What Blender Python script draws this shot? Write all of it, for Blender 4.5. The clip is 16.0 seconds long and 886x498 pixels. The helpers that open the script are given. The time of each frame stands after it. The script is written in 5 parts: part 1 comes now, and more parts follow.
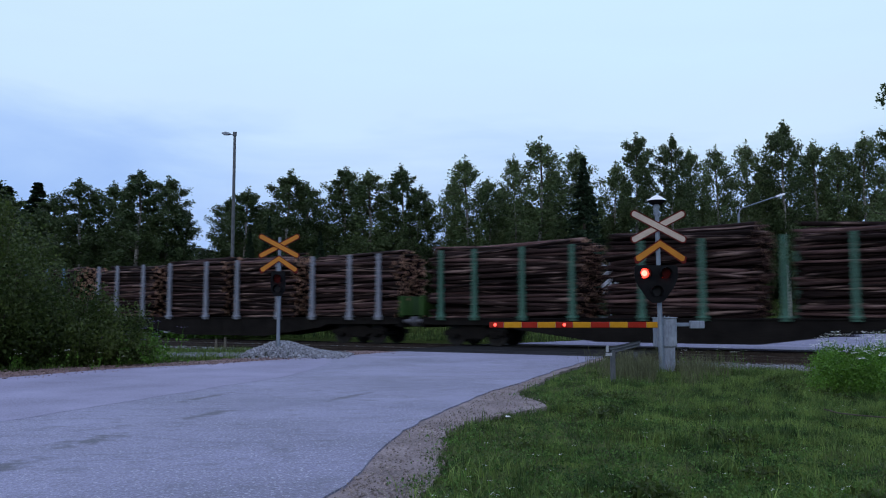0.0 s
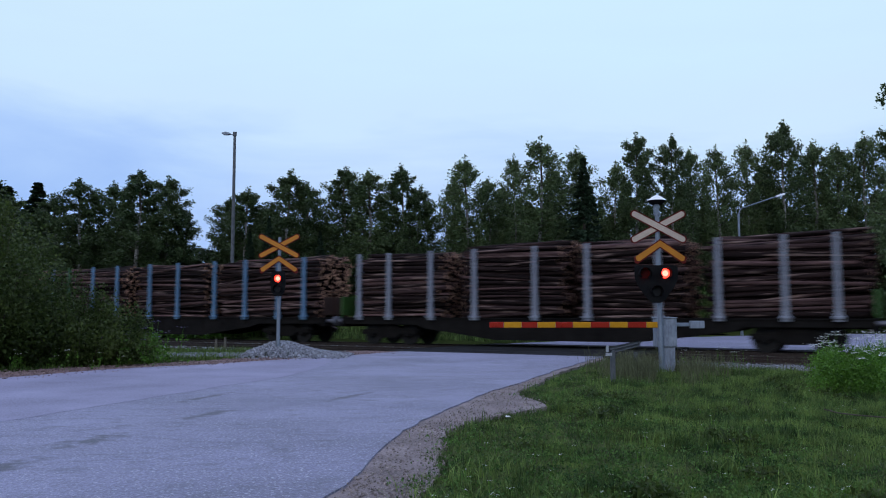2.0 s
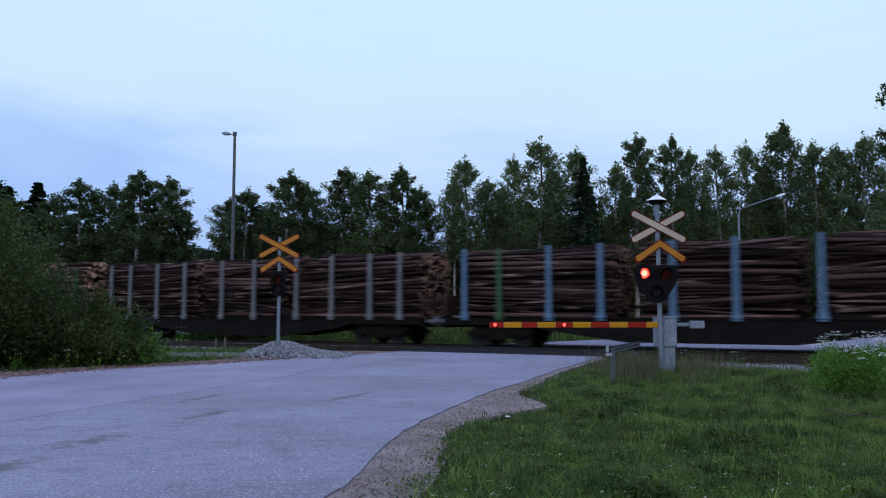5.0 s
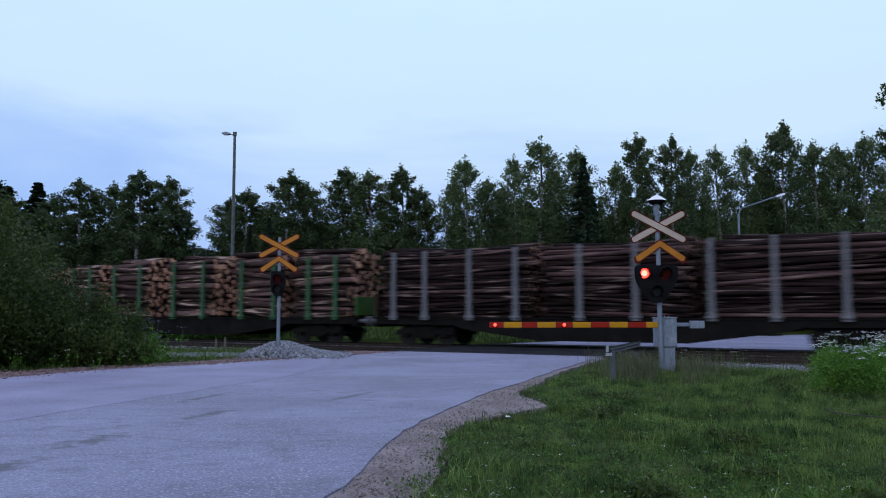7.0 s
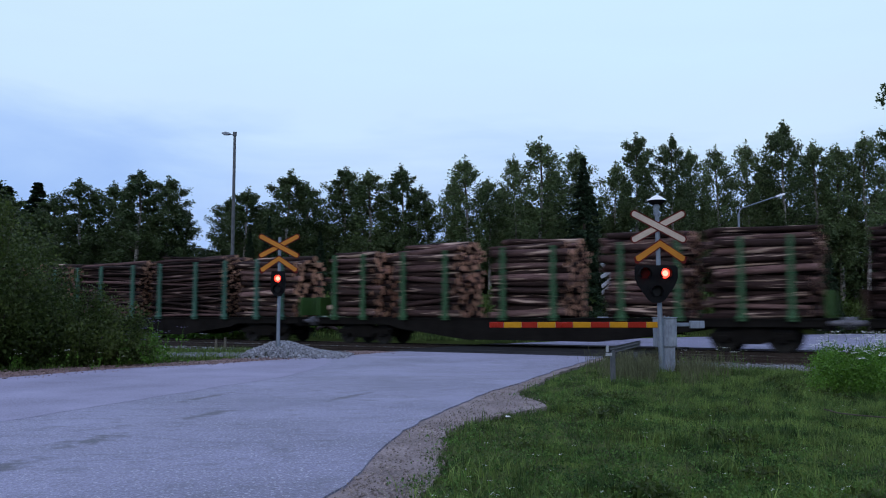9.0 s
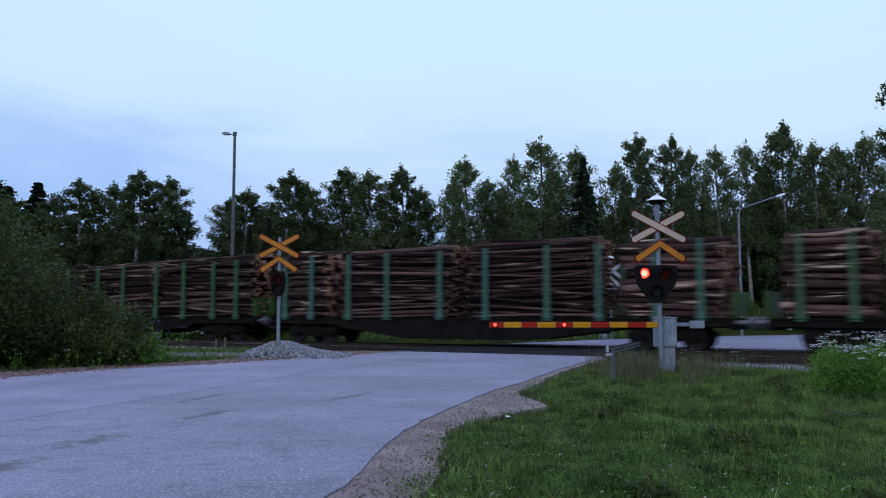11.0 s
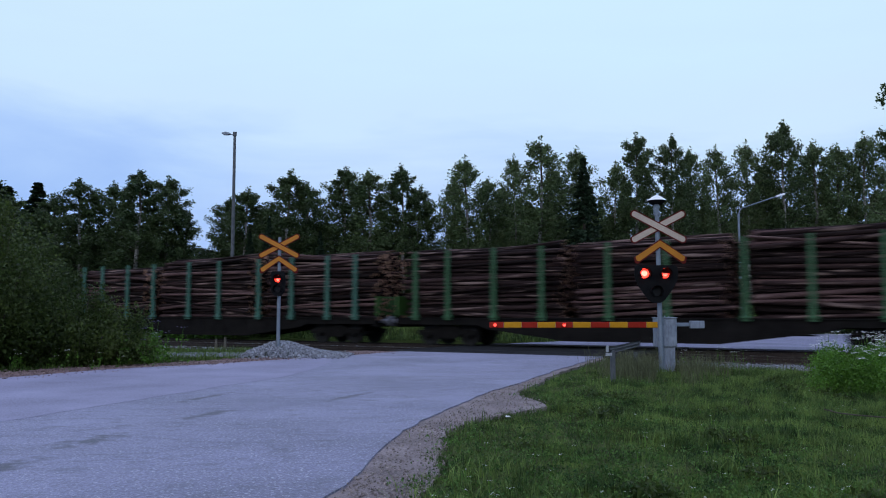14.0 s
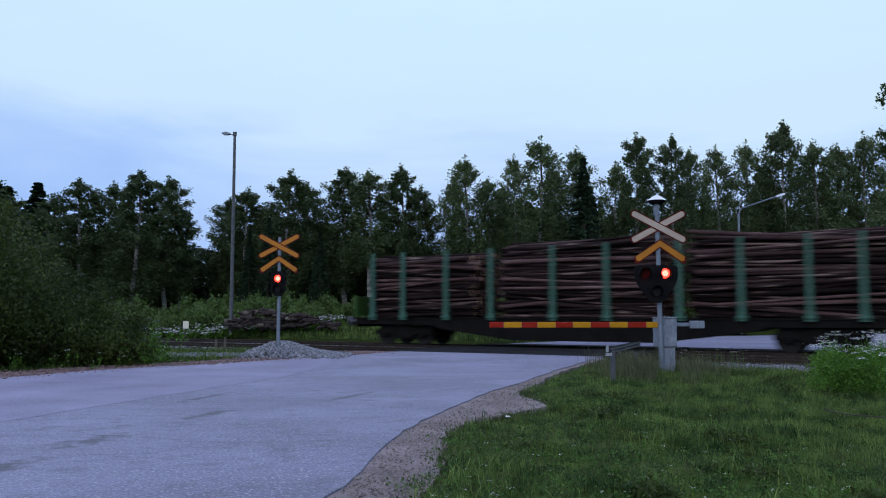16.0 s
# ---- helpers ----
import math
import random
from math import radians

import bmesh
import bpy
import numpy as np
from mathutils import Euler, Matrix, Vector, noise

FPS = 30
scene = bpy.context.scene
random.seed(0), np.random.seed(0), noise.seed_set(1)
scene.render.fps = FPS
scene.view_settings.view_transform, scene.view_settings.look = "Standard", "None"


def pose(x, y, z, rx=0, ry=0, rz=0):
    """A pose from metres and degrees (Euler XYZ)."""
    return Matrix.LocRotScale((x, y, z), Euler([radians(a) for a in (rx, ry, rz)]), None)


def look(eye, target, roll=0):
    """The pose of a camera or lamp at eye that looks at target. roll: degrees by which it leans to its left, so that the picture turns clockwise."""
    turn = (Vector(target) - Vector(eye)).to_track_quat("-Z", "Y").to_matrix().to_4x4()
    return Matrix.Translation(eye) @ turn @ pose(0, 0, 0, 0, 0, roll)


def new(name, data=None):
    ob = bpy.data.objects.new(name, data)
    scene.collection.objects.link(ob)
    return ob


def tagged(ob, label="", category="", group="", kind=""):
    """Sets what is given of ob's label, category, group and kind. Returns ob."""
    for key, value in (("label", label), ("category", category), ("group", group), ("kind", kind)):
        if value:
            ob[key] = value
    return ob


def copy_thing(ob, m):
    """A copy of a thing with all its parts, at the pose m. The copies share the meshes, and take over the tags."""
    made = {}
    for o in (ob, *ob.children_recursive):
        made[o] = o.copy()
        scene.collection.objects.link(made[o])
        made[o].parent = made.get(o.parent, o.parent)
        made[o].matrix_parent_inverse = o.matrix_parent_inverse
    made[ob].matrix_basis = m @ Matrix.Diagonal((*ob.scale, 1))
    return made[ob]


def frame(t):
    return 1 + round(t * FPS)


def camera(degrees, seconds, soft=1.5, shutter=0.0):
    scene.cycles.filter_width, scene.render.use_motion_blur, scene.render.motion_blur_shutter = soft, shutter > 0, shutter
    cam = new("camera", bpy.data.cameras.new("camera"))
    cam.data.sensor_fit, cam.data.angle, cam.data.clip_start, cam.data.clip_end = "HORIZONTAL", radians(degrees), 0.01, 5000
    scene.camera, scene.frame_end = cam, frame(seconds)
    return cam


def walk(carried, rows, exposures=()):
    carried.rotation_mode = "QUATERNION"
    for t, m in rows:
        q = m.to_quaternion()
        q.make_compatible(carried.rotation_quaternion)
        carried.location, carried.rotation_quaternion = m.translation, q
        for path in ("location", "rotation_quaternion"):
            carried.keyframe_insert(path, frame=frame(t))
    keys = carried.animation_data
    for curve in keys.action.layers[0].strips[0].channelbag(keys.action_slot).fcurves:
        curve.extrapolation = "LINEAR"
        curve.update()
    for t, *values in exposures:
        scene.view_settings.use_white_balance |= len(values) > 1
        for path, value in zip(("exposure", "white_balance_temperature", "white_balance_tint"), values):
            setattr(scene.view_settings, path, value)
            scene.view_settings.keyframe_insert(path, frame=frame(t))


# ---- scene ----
SECONDS = 16.0
EYE = 1.35                      # height of the lens over the rails
cam = camera(56.79, SECONDS, soft=1.05, shutter=0.9)
CAMERA_POSE = pose(0, 0, EYE, 94.574, 0, 0)
walk(cam, [(0.0, CAMERA_POSE), (SECONDS, CAMERA_POSE)], exposures=[(0.0, 0.0), (SECONDS, 0.0)])

# ---- world and sun: late dusk under thin cloud ----
world = bpy.data.worlds.new("dusk_sky")
scene.world = world
world.use_nodes = True
wn, wl = world.node_tree.nodes, world.node_tree.links
wn.clear()


def wnode(kind, **values):
    n = wn.new(kind)
    for key, value in values.items():
        n.inputs[key].default_value = value
    return n


w_out = wn.new("ShaderNodeOutputWorld")
w_bg = wnode("ShaderNodeBackground", Strength=0.1)
w_sky = wn.new("ShaderNodeTexSky")
w_sky.sky_type = "NISHITA"
w_sky.sun_disc = False
w_sky.sun_elevation, w_sky.sun_rotation = radians(25), radians(-153)
w_co = wn.new("ShaderNodeTexCoord")
w_sep = wn.new("ShaderNodeSeparateXYZ")
wl.new(w_co.outputs["Generated"], w_sep.inputs[0])
w_ramp = wn.new("ShaderNodeValToRGB")
w_ramp.color_ramp.elements[0].color, w_ramp.color_ramp.elements[1].color = (3.2, 5.0, 9.0, 1), (7.6, 8.8, 15.0, 1)
for pos, col in ((0.09, (3.3, 5.2, 9.6, 1)), (0.16, (4.4, 6.4, 10.2, 1)), (0.23, (6.2, 8.2, 10.3, 1)), (0.37, (6.5, 8.9, 10.4, 1)), (0.6, (7.0, 8.8, 13.2, 1))):
    w_ramp.color_ramp.elements.new(pos).color = col
w_map = wn.new("ShaderNodeMapping")
w_map.inputs["Scale"].default_value = (1.3, 1.3, 6.0)
wl.new(w_co.outputs["Generated"], w_map.inputs[0])
w_noise = wnode("ShaderNodeTexNoise", Scale=1.6, Detail=5.0, Roughness=0.55, Distortion=0.4)
wl.new(w_map.outputs[0], w_noise.inputs["Vector"])
w_bend = wn.new("ShaderNodeMath")
w_bend.operation = "MULTIPLY_ADD"
w_bend.inputs[1].default_value, w_bend.inputs[2].default_value = 0.24, -0.125
wl.new(w_noise.outputs[0], w_bend.inputs[0])
w_add = wn.new("ShaderNodeMath")
# the cloud is brighter towards the east
w_side = wn.new("ShaderNodeMath")
w_side.operation = "MULTIPLY_ADD"
w_side.inputs[1].default_value = 0.035
wl.new(w_sep.outputs[0], w_side.inputs[0])
wl.new(w_sep.outputs[2], w_side.inputs[2])
wl.new(w_side.outputs[0], w_add.inputs[0])
wl.new(w_bend.outputs[0], w_add.inputs[1])
wl.new(w_add.outputs[0], w_ramp.inputs[0])
# a faint rose tint in the cloud breaks
w_noise2 = wnode("ShaderNodeTexNoise", Scale=0.9, Detail=3.0)
wl.new(w_map.outputs[0], w_noise2.inputs["Vector"])
w_fac = wn.new("ShaderNodeMapRange")
w_fac.inputs[1].default_value, w_fac.inputs[2].default_value, w_fac.inputs[4].default_value = 0.48, 0.75, 0.3
wl.new(w_noise2.outputs[0], w_fac.inputs[0])
w_rose = wn.new("ShaderNodeMix")
w_rose.data_type = "RGBA"
w_rose.inputs[7].default_value = (7.0, 8.2, 10.0, 1)
wl.new(w_fac.outputs[0], w_rose.inputs[0])
wl.new(w_ramp.outputs[0], w_rose.inputs[6])
w_mix = wn.new("ShaderNodeMix")
w_mix.data_type = "RGBA"
w_mix.inputs[0].default_value = 0.95
wl.new(w_sky.outputs[0], w_mix.inputs[6])
wl.new(w_rose.outputs[2], w_mix.inputs[7])
wl.new(w_mix.outputs[2], w_bg.inputs[0])
wl.new(w_bg.outputs[0], w_out.inputs[0])

sun = new("sun", bpy.data.lights.new("sun", "SUN"))
sun.data.energy, sun.data.angle, sun.data.color = 0.5, radians(25), (1.0, 0.93, 0.9)
sun.matrix_world = look((-20, -40, 21), (0, 0, 0))


# ---- materials ----
def material(name, low, high, rough=0.8, scale=6.0, fine=60.0, bump=0.3, metal=0.0, spread=0.0, island=0.0, stretch=(1, 1, 1), depth=0.02, spec=0.3, glow=None, skew=0.0, span=0.17):
    """Two scales of noise between two colours, fine relief, and a shift from piece to piece."""
    m = bpy.data.materials.new(name)
    m.use_nodes = True
    n, l = m.node_tree.nodes, m.node_tree.links
    b = n["Principled BSDF"]
    b.inputs["Metallic"].default_value = metal
    b.inputs["Specular IOR Level"].default_value = spec
    co = n.new("ShaderNodeTexCoord")
    mp = n.new("ShaderNodeMapping")
    mp.inputs["Scale"].default_value = stretch
    l.new(co.outputs["Object"], mp.inputs[0])
    big, small = n.new("ShaderNodeTexNoise"), n.new("ShaderNodeTexNoise")
    for t, s, d in ((big, scale, 4.0), (small, fine, 3.0)):
        t.inputs["Scale"].default_value, t.inputs["Detail"].default_value = s, d
        l.new(mp.outputs[0], t.inputs["Vector"])
    mix = n.new("ShaderNodeMath")
    mix.operation = "MULTIPLY_ADD"
    mix.inputs[1].default_value = 0.55
    l.new(small.outputs[0], mix.inputs[0])
    half = n.new("ShaderNodeMath")
    half.operation = "MULTIPLY"
    half.inputs[1].default_value = 0.45
    l.new(big.outputs[0], half.inputs[0])
    l.new(half.outputs[0], mix.inputs[2])
    ramp = n.new("ShaderNodeValToRGB")
    ramp.color_ramp.elements[0].position, ramp.color_ramp.elements[0].color = 0.5 - span, (*low, 1)
    ramp.color_ramp.elements[1].position, ramp.color_ramp.elements[1].color = 0.5 + span, (*high, 1)
    l.new(mix.outputs[0], ramp.inputs[0])
    col = ramp.outputs[0]
    if spread or island:
        hsv = n.new("ShaderNodeHueSaturation")
        rng = n.new("ShaderNodeMapRange")
        amount = spread or island
        rng.inputs[3].default_value, rng.inputs[4].default_value = 1 - amount, 1 + amount
        if spread:
            l.new(n.new("ShaderNodeObjectInfo").outputs["Random"], rng.inputs[0])
        else:
            l.new(n.new("ShaderNodeNewGeometry").outputs["Random Per Island"], rng.inputs[0])
        if skew:
            # most pieces dull, a few pale
            pw = n.new("ShaderNodeMath")
            pw.operation = "POWER"
            pw.inputs[1].default_value = 3.0
            l.new(rng.inputs[0].links[0].from_socket, pw.inputs[0])
            l.new(pw.outputs[0], rng.inputs[0])
            rng.inputs[3].default_value, rng.inputs[4].default_value = 0.3, skew
        l.new(rng.outputs[0], hsv.inputs["Value"])
        l.new(col, hsv.inputs["Color"])
        col = hsv.outputs[0]
    l.new(col, b.inputs["Base Color"])
    rr = n.new("ShaderNodeMapRange")
    rr.inputs[3].default_value, rr.inputs[4].default_value = max(0.05, rough - 0.12), min(1, rough + 0.12)
    l.new(small.outputs[0], rr.inputs[0])
    l.new(rr.outputs[0], b.inputs["Roughness"])
    if bump:
        bp = n.new("ShaderNodeBump")
        bp.inputs["Strength"].default_value, bp.inputs["Distance"].default_value = bump, depth
        l.new(mix.outputs[0], bp.inputs["Height"])
        l.new(bp.outputs[0], b.inputs["Normal"])
    if glow:
        b.inputs["Emission Color"].default_value, b.inputs["Emission Strength"].default_value = (*glow[0], 1), glow[1]
    return m


def leaf_material(name, low, high, glossy=0.5, through_light=0.35, scale=0.6, fine=9.0, span=0.17):
    m = material(name, low, high, rough=glossy, scale=scale, fine=fine, span=span, bump=0, island=0.35, spec=0.2)
    n, l = m.node_tree.nodes, m.node_tree.links
    b = n["Principled BSDF"]
    tr, mx = n.new("ShaderNodeBsdfTranslucent"), n.new("ShaderNodeMixShader")
    mx.inputs[0].default_value = through_light
    l.new(b.inputs["Base Color"].links[0].from_socket, tr.inputs[0])
    l.new(b.outputs[0], mx.inputs[1])
    l.new(tr.outputs[0], mx.inputs[2])
    l.new(mx.outputs[0], n["Material Output"].inputs[0])
    return m


ASPHALT = material("worn_asphalt", (0.10, 0.098, 0.138), (0.285, 0.278, 0.395), 0.75, 0.35, 30, 0.8, depth=0.02, spec=0.5)


def age_asphalt(m):
    """Pale grit, cracks and long dull streaks over the asphalt's own colour."""
    n, l = m.node_tree.nodes, m.node_tree.links
    b = n["Principled BSDF"]
    col = b.inputs["Base Color"].links[0].from_socket
    co = n.new("ShaderNodeTexCoord")

    def field(kind, scale, stretch=(1, 1, 1), turn=0.0, **more):
        mp, t = n.new("ShaderNodeMapping"), n.new(kind)
        mp.inputs["Scale"].default_value, mp.inputs["Rotation"].default_value = stretch, (0, 0, turn)
        l.new(co.outputs["Object"], mp.inputs[0])
        l.new(mp.outputs[0], t.inputs["Vector"])
        t.inputs["Scale"].default_value = scale
        for key, value in more.items():
            t.inputs[key].default_value = value
        return t

    def layer(base, fac, low, high, amount, colour):
        r, x = n.new("ShaderNodeMapRange"), n.new("ShaderNodeMix")
        x.data_type = "RGBA"
        r.inputs[1].default_value, r.inputs[2].default_value, r.inputs[4].default_value = low, high, amount
        l.new(fac, r.inputs[0])
        l.new(r.outputs[0], x.inputs[0])
        l.new(base, x.inputs[6])
        x.inputs[7].default_value = (*colour, 1)
        return x.outputs[2]

    col = layer(col, field("ShaderNodeTexNoise", 0.5, (0.35, 1.6, 1), -0.5, Detail=5.0).outputs[0], 0.5, 0.72, 0.3, (0.075, 0.075, 0.085))
    col = layer(col, field("ShaderNodeTexVoronoi", 22.0).outputs["Distance"], 0.26, 0.12, 0.7, (0.46, 0.46, 0.52))
    col = layer(col, field("ShaderNodeTexVoronoi", 60.0).outputs["Distance"], 0.34, 0.2, 0.4, (0.05, 0.05, 0.055))
    col = layer(col, field("ShaderNodeTexNoise", 3.2, (0.8, 1.3, 1), -0.25, Detail=6.0).outputs[0], 0.52, 0.70, 0.45, (0.085, 0.085, 0.10))
    col = layer(col, field("ShaderNodeTexVoronoi", 11.0).outputs["Distance"], 0.17, 0.06, 0.75, (0.50, 0.50, 0.57))

    col = layer(col, field("ShaderNodeTexNoise", 38.0, Detail=2.0).outputs[0], 0.58, 0.70, 0.4, (0.46, 0.455, 0.55))
    col = layer(col, field("ShaderNodeTexNoise", 26.0, Detail=3.0).outputs[0], 0.44, 0.33, 0.35, (0.07, 0.07, 0.085))

    def stain(base, x, y, turn, long, wide):
        """A worn dark patch of its own outline."""
        mp, le, tex = n.new("ShaderNodeMapping"), n.new("ShaderNodeVectorMath"), field("ShaderNodeTexNoise", 5.0, (1, 1, 1), 0.0, Detail=6.0)
        mp.vector_type, le.operation = "TEXTURE", "LENGTH"
        mp.inputs["Location"].default_value, mp.inputs["Rotation"].default_value, mp.inputs["Scale"].default_value = (x, y, 0), (0, 0, turn), (wide, long, 1)
        l.new(co.outputs["Object"], mp.inputs[0])
        l.new(mp.outputs[0], le.inputs[0])
        mx = n.new("ShaderNodeMath")
        mx.operation = "MULTIPLY_ADD"
        mx.inputs[1].default_value = 2.6
        l.new(tex.outputs[0], mx.inputs[0])
        l.new(le.outputs["Value"], mx.inputs[2])
        return layer(base, mx.outputs[0], 2.2, 1.5, 0.75, (0.055, 0.054, 0.06))

    for spot in ((-3.8, 9.0, -0.3, 0.75, 0.26), (-3.2, 11.3, -0.3, 0.8, 0.2), (-3.95, 7.4, -0.3, 0.6, 0.3), (-1.6, 13.6, -0.35, 1.2, 0.16), (-3.9, 13.6, -0.3, 1.0, 0.13)):
        col = stain(col, *spot)
    crack = field("ShaderNodeTexVoronoi", 0.42, (0.5, 1.5, 1), -0.45)
    crack.feature = "DISTANCE_TO_EDGE"
    bend = field("ShaderNodeTexNoise", 2.2, Detail=6.0)
    add = n.new("ShaderNodeVectorMath")
    add.operation = "MULTIPLY_ADD"
    add.inputs[1].default_value = (0.5, 0.5, 0)
    l.new(bend.outputs["Color"], add.inputs[0])
    l.new(crack.inputs["Vector"].links[0].from_socket, add.inputs[2])
    l.new(add.outputs[0], crack.inputs["Vector"])
    col = layer(col, crack.outputs["Distance"], 0.010, 0.003, 0.18, (0.035, 0.034, 0.036))
    l.new(col, b.inputs["Base Color"])


age_asphalt(ASPHALT)
ASPHALT_OLD = material("bleached_asphalt", (0.14, 0.133, 0.185), (0.30, 0.285, 0.395), 0.8, 0.6, 28, 0.6, depth=0.015, spec=0.4)
GRAVEL = material("shoulder_gravel", (0.085, 0.068, 0.066), (0.33, 0.275, 0.27), 0.95, 1.6, 45, 0.9, depth=0.03, spec=0.1)
GRAVEL_RED = material("reddish_gravel", (0.045, 0.026, 0.024), (0.24, 0.155, 0.150), 0.95, 1.8, 22, 0.9, depth=0.03)
SOIL = material("meadow_soil", (0.014, 0.022, 0.006), (0.044, 0.056, 0.016), 0.97, 0.5, 14, 0.8, depth=0.05, spec=0.0)
BALLAST_BED = material("ballast_bed", (0.012, 0.010, 0.0095), (0.052, 0.045, 0.042), 0.9, 1.2, 16, 1.0, depth=0.06)
STONE = material("crushed_stone", (0.095, 0.10, 0.115), (0.34, 0.345, 0.385), 0.9, 6, 40, 0.4, island=0.35)
RAIL = material("rail_steel", (0.022, 0.015, 0.013), (0.065, 0.048, 0.042), 0.55, 3, 40, 0.2, metal=0.6)
SLEEPER = material("tarred_sleeper", (0.03, 0.024, 0.02), (0.09, 0.075, 0.065), 0.9, 4, 30, 0.5, spread=0.25)
PANEL = material("crossing_rubber", (0.010, 0.010, 0.011), (0.03, 0.03, 0.031), 0.9, 2, 30, 0.3, spread=0.2, spec=0.04)
GALVANISED = material("galvanised_steel", (0.14, 0.165, 0.205), (0.24, 0.275, 0.33), 0.5, 5, 50, 0.1, metal=0.5)
GREY_PAINT = material("grey_paint", (0.13, 0.15, 0.19), (0.29, 0.32, 0.38), 0.5, 4, 18, 0.08, stretch=(1, 1, 0.35))
BLACK_PAINT = material("black_paint", (0.006, 0.006, 0.007), (0.014, 0.014, 0.015), 0.8, 5, 40, 0.08, spec=0.03)
SIGN_YELLOW = material("sign_yellow", (0.36, 0.125, 0.006), (0.48, 0.18, 0.012), 0.5, 4, 40, 0.05)
SIGN_FADED = material("sign_faded", (0.36, 0.29, 0.24), (0.52, 0.43, 0.35), 0.7, 4, 30, 0.05, spec=0.15)
SIGN_RED = material("sign_red", (0.07, 0.007, 0.006), (0.13, 0.013, 0.010), 0.6, 4, 40, 0.05, spec=0.1)
SIGN_BACK = material("sign_back", (0.25, 0.26, 0.28), (0.36, 0.37, 0.39), 0.5, 4, 40, 0.05)
WHITE_PAINT = material("white_paint", (0.7, 0.72, 0.74), (0.85, 0.86, 0.87), 0.45, 4, 40, 0.05)
LAMP_RED = material("red_lamp", (0.5, 0.02, 0.01), (0.6, 0.03, 0.02), 0.3, 4, 40, 0, glow=((1.0, 0.035, 0.02), 5.0))
LAMP_HOT = material("lamp_bulb", (0.5, 0.1, 0.08), (0.6, 0.12, 0.1), 0.3, 4, 40, 0, glow=((1.0, 0.11, 0.08), 7.0))
RUST_PLATE = material("rusty_plate", (0.02, 0.010, 0.008), (0.06, 0.028, 0.02), 0.85, 3, 30, 0.3)
# unlit look for the added discs that blink the signal lamps
LENS_DARK = material("dark_lens", (0.035, 0.003, 0.003), (0.06, 0.005, 0.004), 0.7, 4, 40, 0, spec=0.08)
LENS_CLEAR = material("clear_lens", (0.012, 0.012, 0.013), (0.024, 0.024, 0.026), 0.5, 4, 40, 0, spec=0.1)
UNDERFRAME = material("sooty_underframe", (0.005, 0.0045, 0.0045), (0.017, 0.015, 0.014), 0.9, 2, 25, 0.3, spec=0.04)
WHEEL = material("wheel_steel", (0.007, 0.006, 0.006), (0.02, 0.018, 0.017), 0.7, 4, 30, 0.2, metal=0.3)
BUFFER_STEEL = material("buffer_steel", (0.07, 0.07, 0.085), (0.16, 0.16, 0.19), 0.5, 4, 30, 0.15, metal=0.3)
STAKE_MATS = {
    "green": material("stake_sea_green", (0.030, 0.090, 0.064), (0.058, 0.145, 0.105), 0.6, 2.5, 30, 0.15),
    "grey": material("stake_grey", (0.15, 0.16, 0.20), (0.25, 0.265, 0.31), 0.55, 2.5, 30, 0.15),
    "blue": material("stake_blue", (0.06, 0.125, 0.21), (0.11, 0.20, 0.31), 0.55, 2.5, 30, 0.15),
    "steel": material("stake_weathered", (0.10, 0.10, 0.115), (0.18, 0.175, 0.19), 0.6, 2.5, 30, 0.2),
    "leaf": material("stake_leaf_green", (0.022, 0.070, 0.028), (0.043, 0.115, 0.050), 0.6, 2.5, 30, 0.15),
}
GREEN_PLATE = material("wagon_green", (0.020, 0.062, 0.010), (0.042, 0.10, 0.020), 0.6, 2.5, 30, 0.15)


def scraped(m, pale, low, high, amount):
    """Long pale patches where the bark has come off, different on each log."""
    n, l = m.node_tree.nodes, m.node_tree.links
    b = n["Principled BSDF"]
    co, mp, add, tex = n.new("ShaderNodeTexCoord"), n.new("ShaderNodeMapping"), n.new("ShaderNodeVectorMath"), n.new("ShaderNodeTexNoise")
    mp.inputs["Scale"].default_value = (0.32, 3.0, 3.0)
    add.operation = "MULTIPLY_ADD"
    add.inputs[1].default_value = (41.0, 17.0, 9.0)
    l.new(n.new("ShaderNodeObjectInfo").outputs["Random"], add.inputs[0])
    l.new(co.outputs["Object"], mp.inputs[0])
    l.new(mp.outputs[0], add.inputs[2])
    l.new(add.outputs[0], tex.inputs["Vector"])
    tex.inputs["Scale"].default_value, tex.inputs["Detail"].default_value = 2.0, 2.5
    r, x = n.new("ShaderNodeMapRange"), n.new("ShaderNodeMix")
    x.data_type = "RGBA"
    r.inputs[1].default_value, r.inputs[2].default_value, r.inputs[4].default_value = low, high, amount
    l.new(tex.outputs[0], r.inputs[0])
    l.new(r.outputs[0], x.inputs[0])
    l.new(b.inputs["Base Color"].links[0].from_socket, x.inputs[6])
    x.inputs[7].default_value = (*pale, 1)
    l.new(x.outputs[2], b.inputs["Base Color"])
    return m


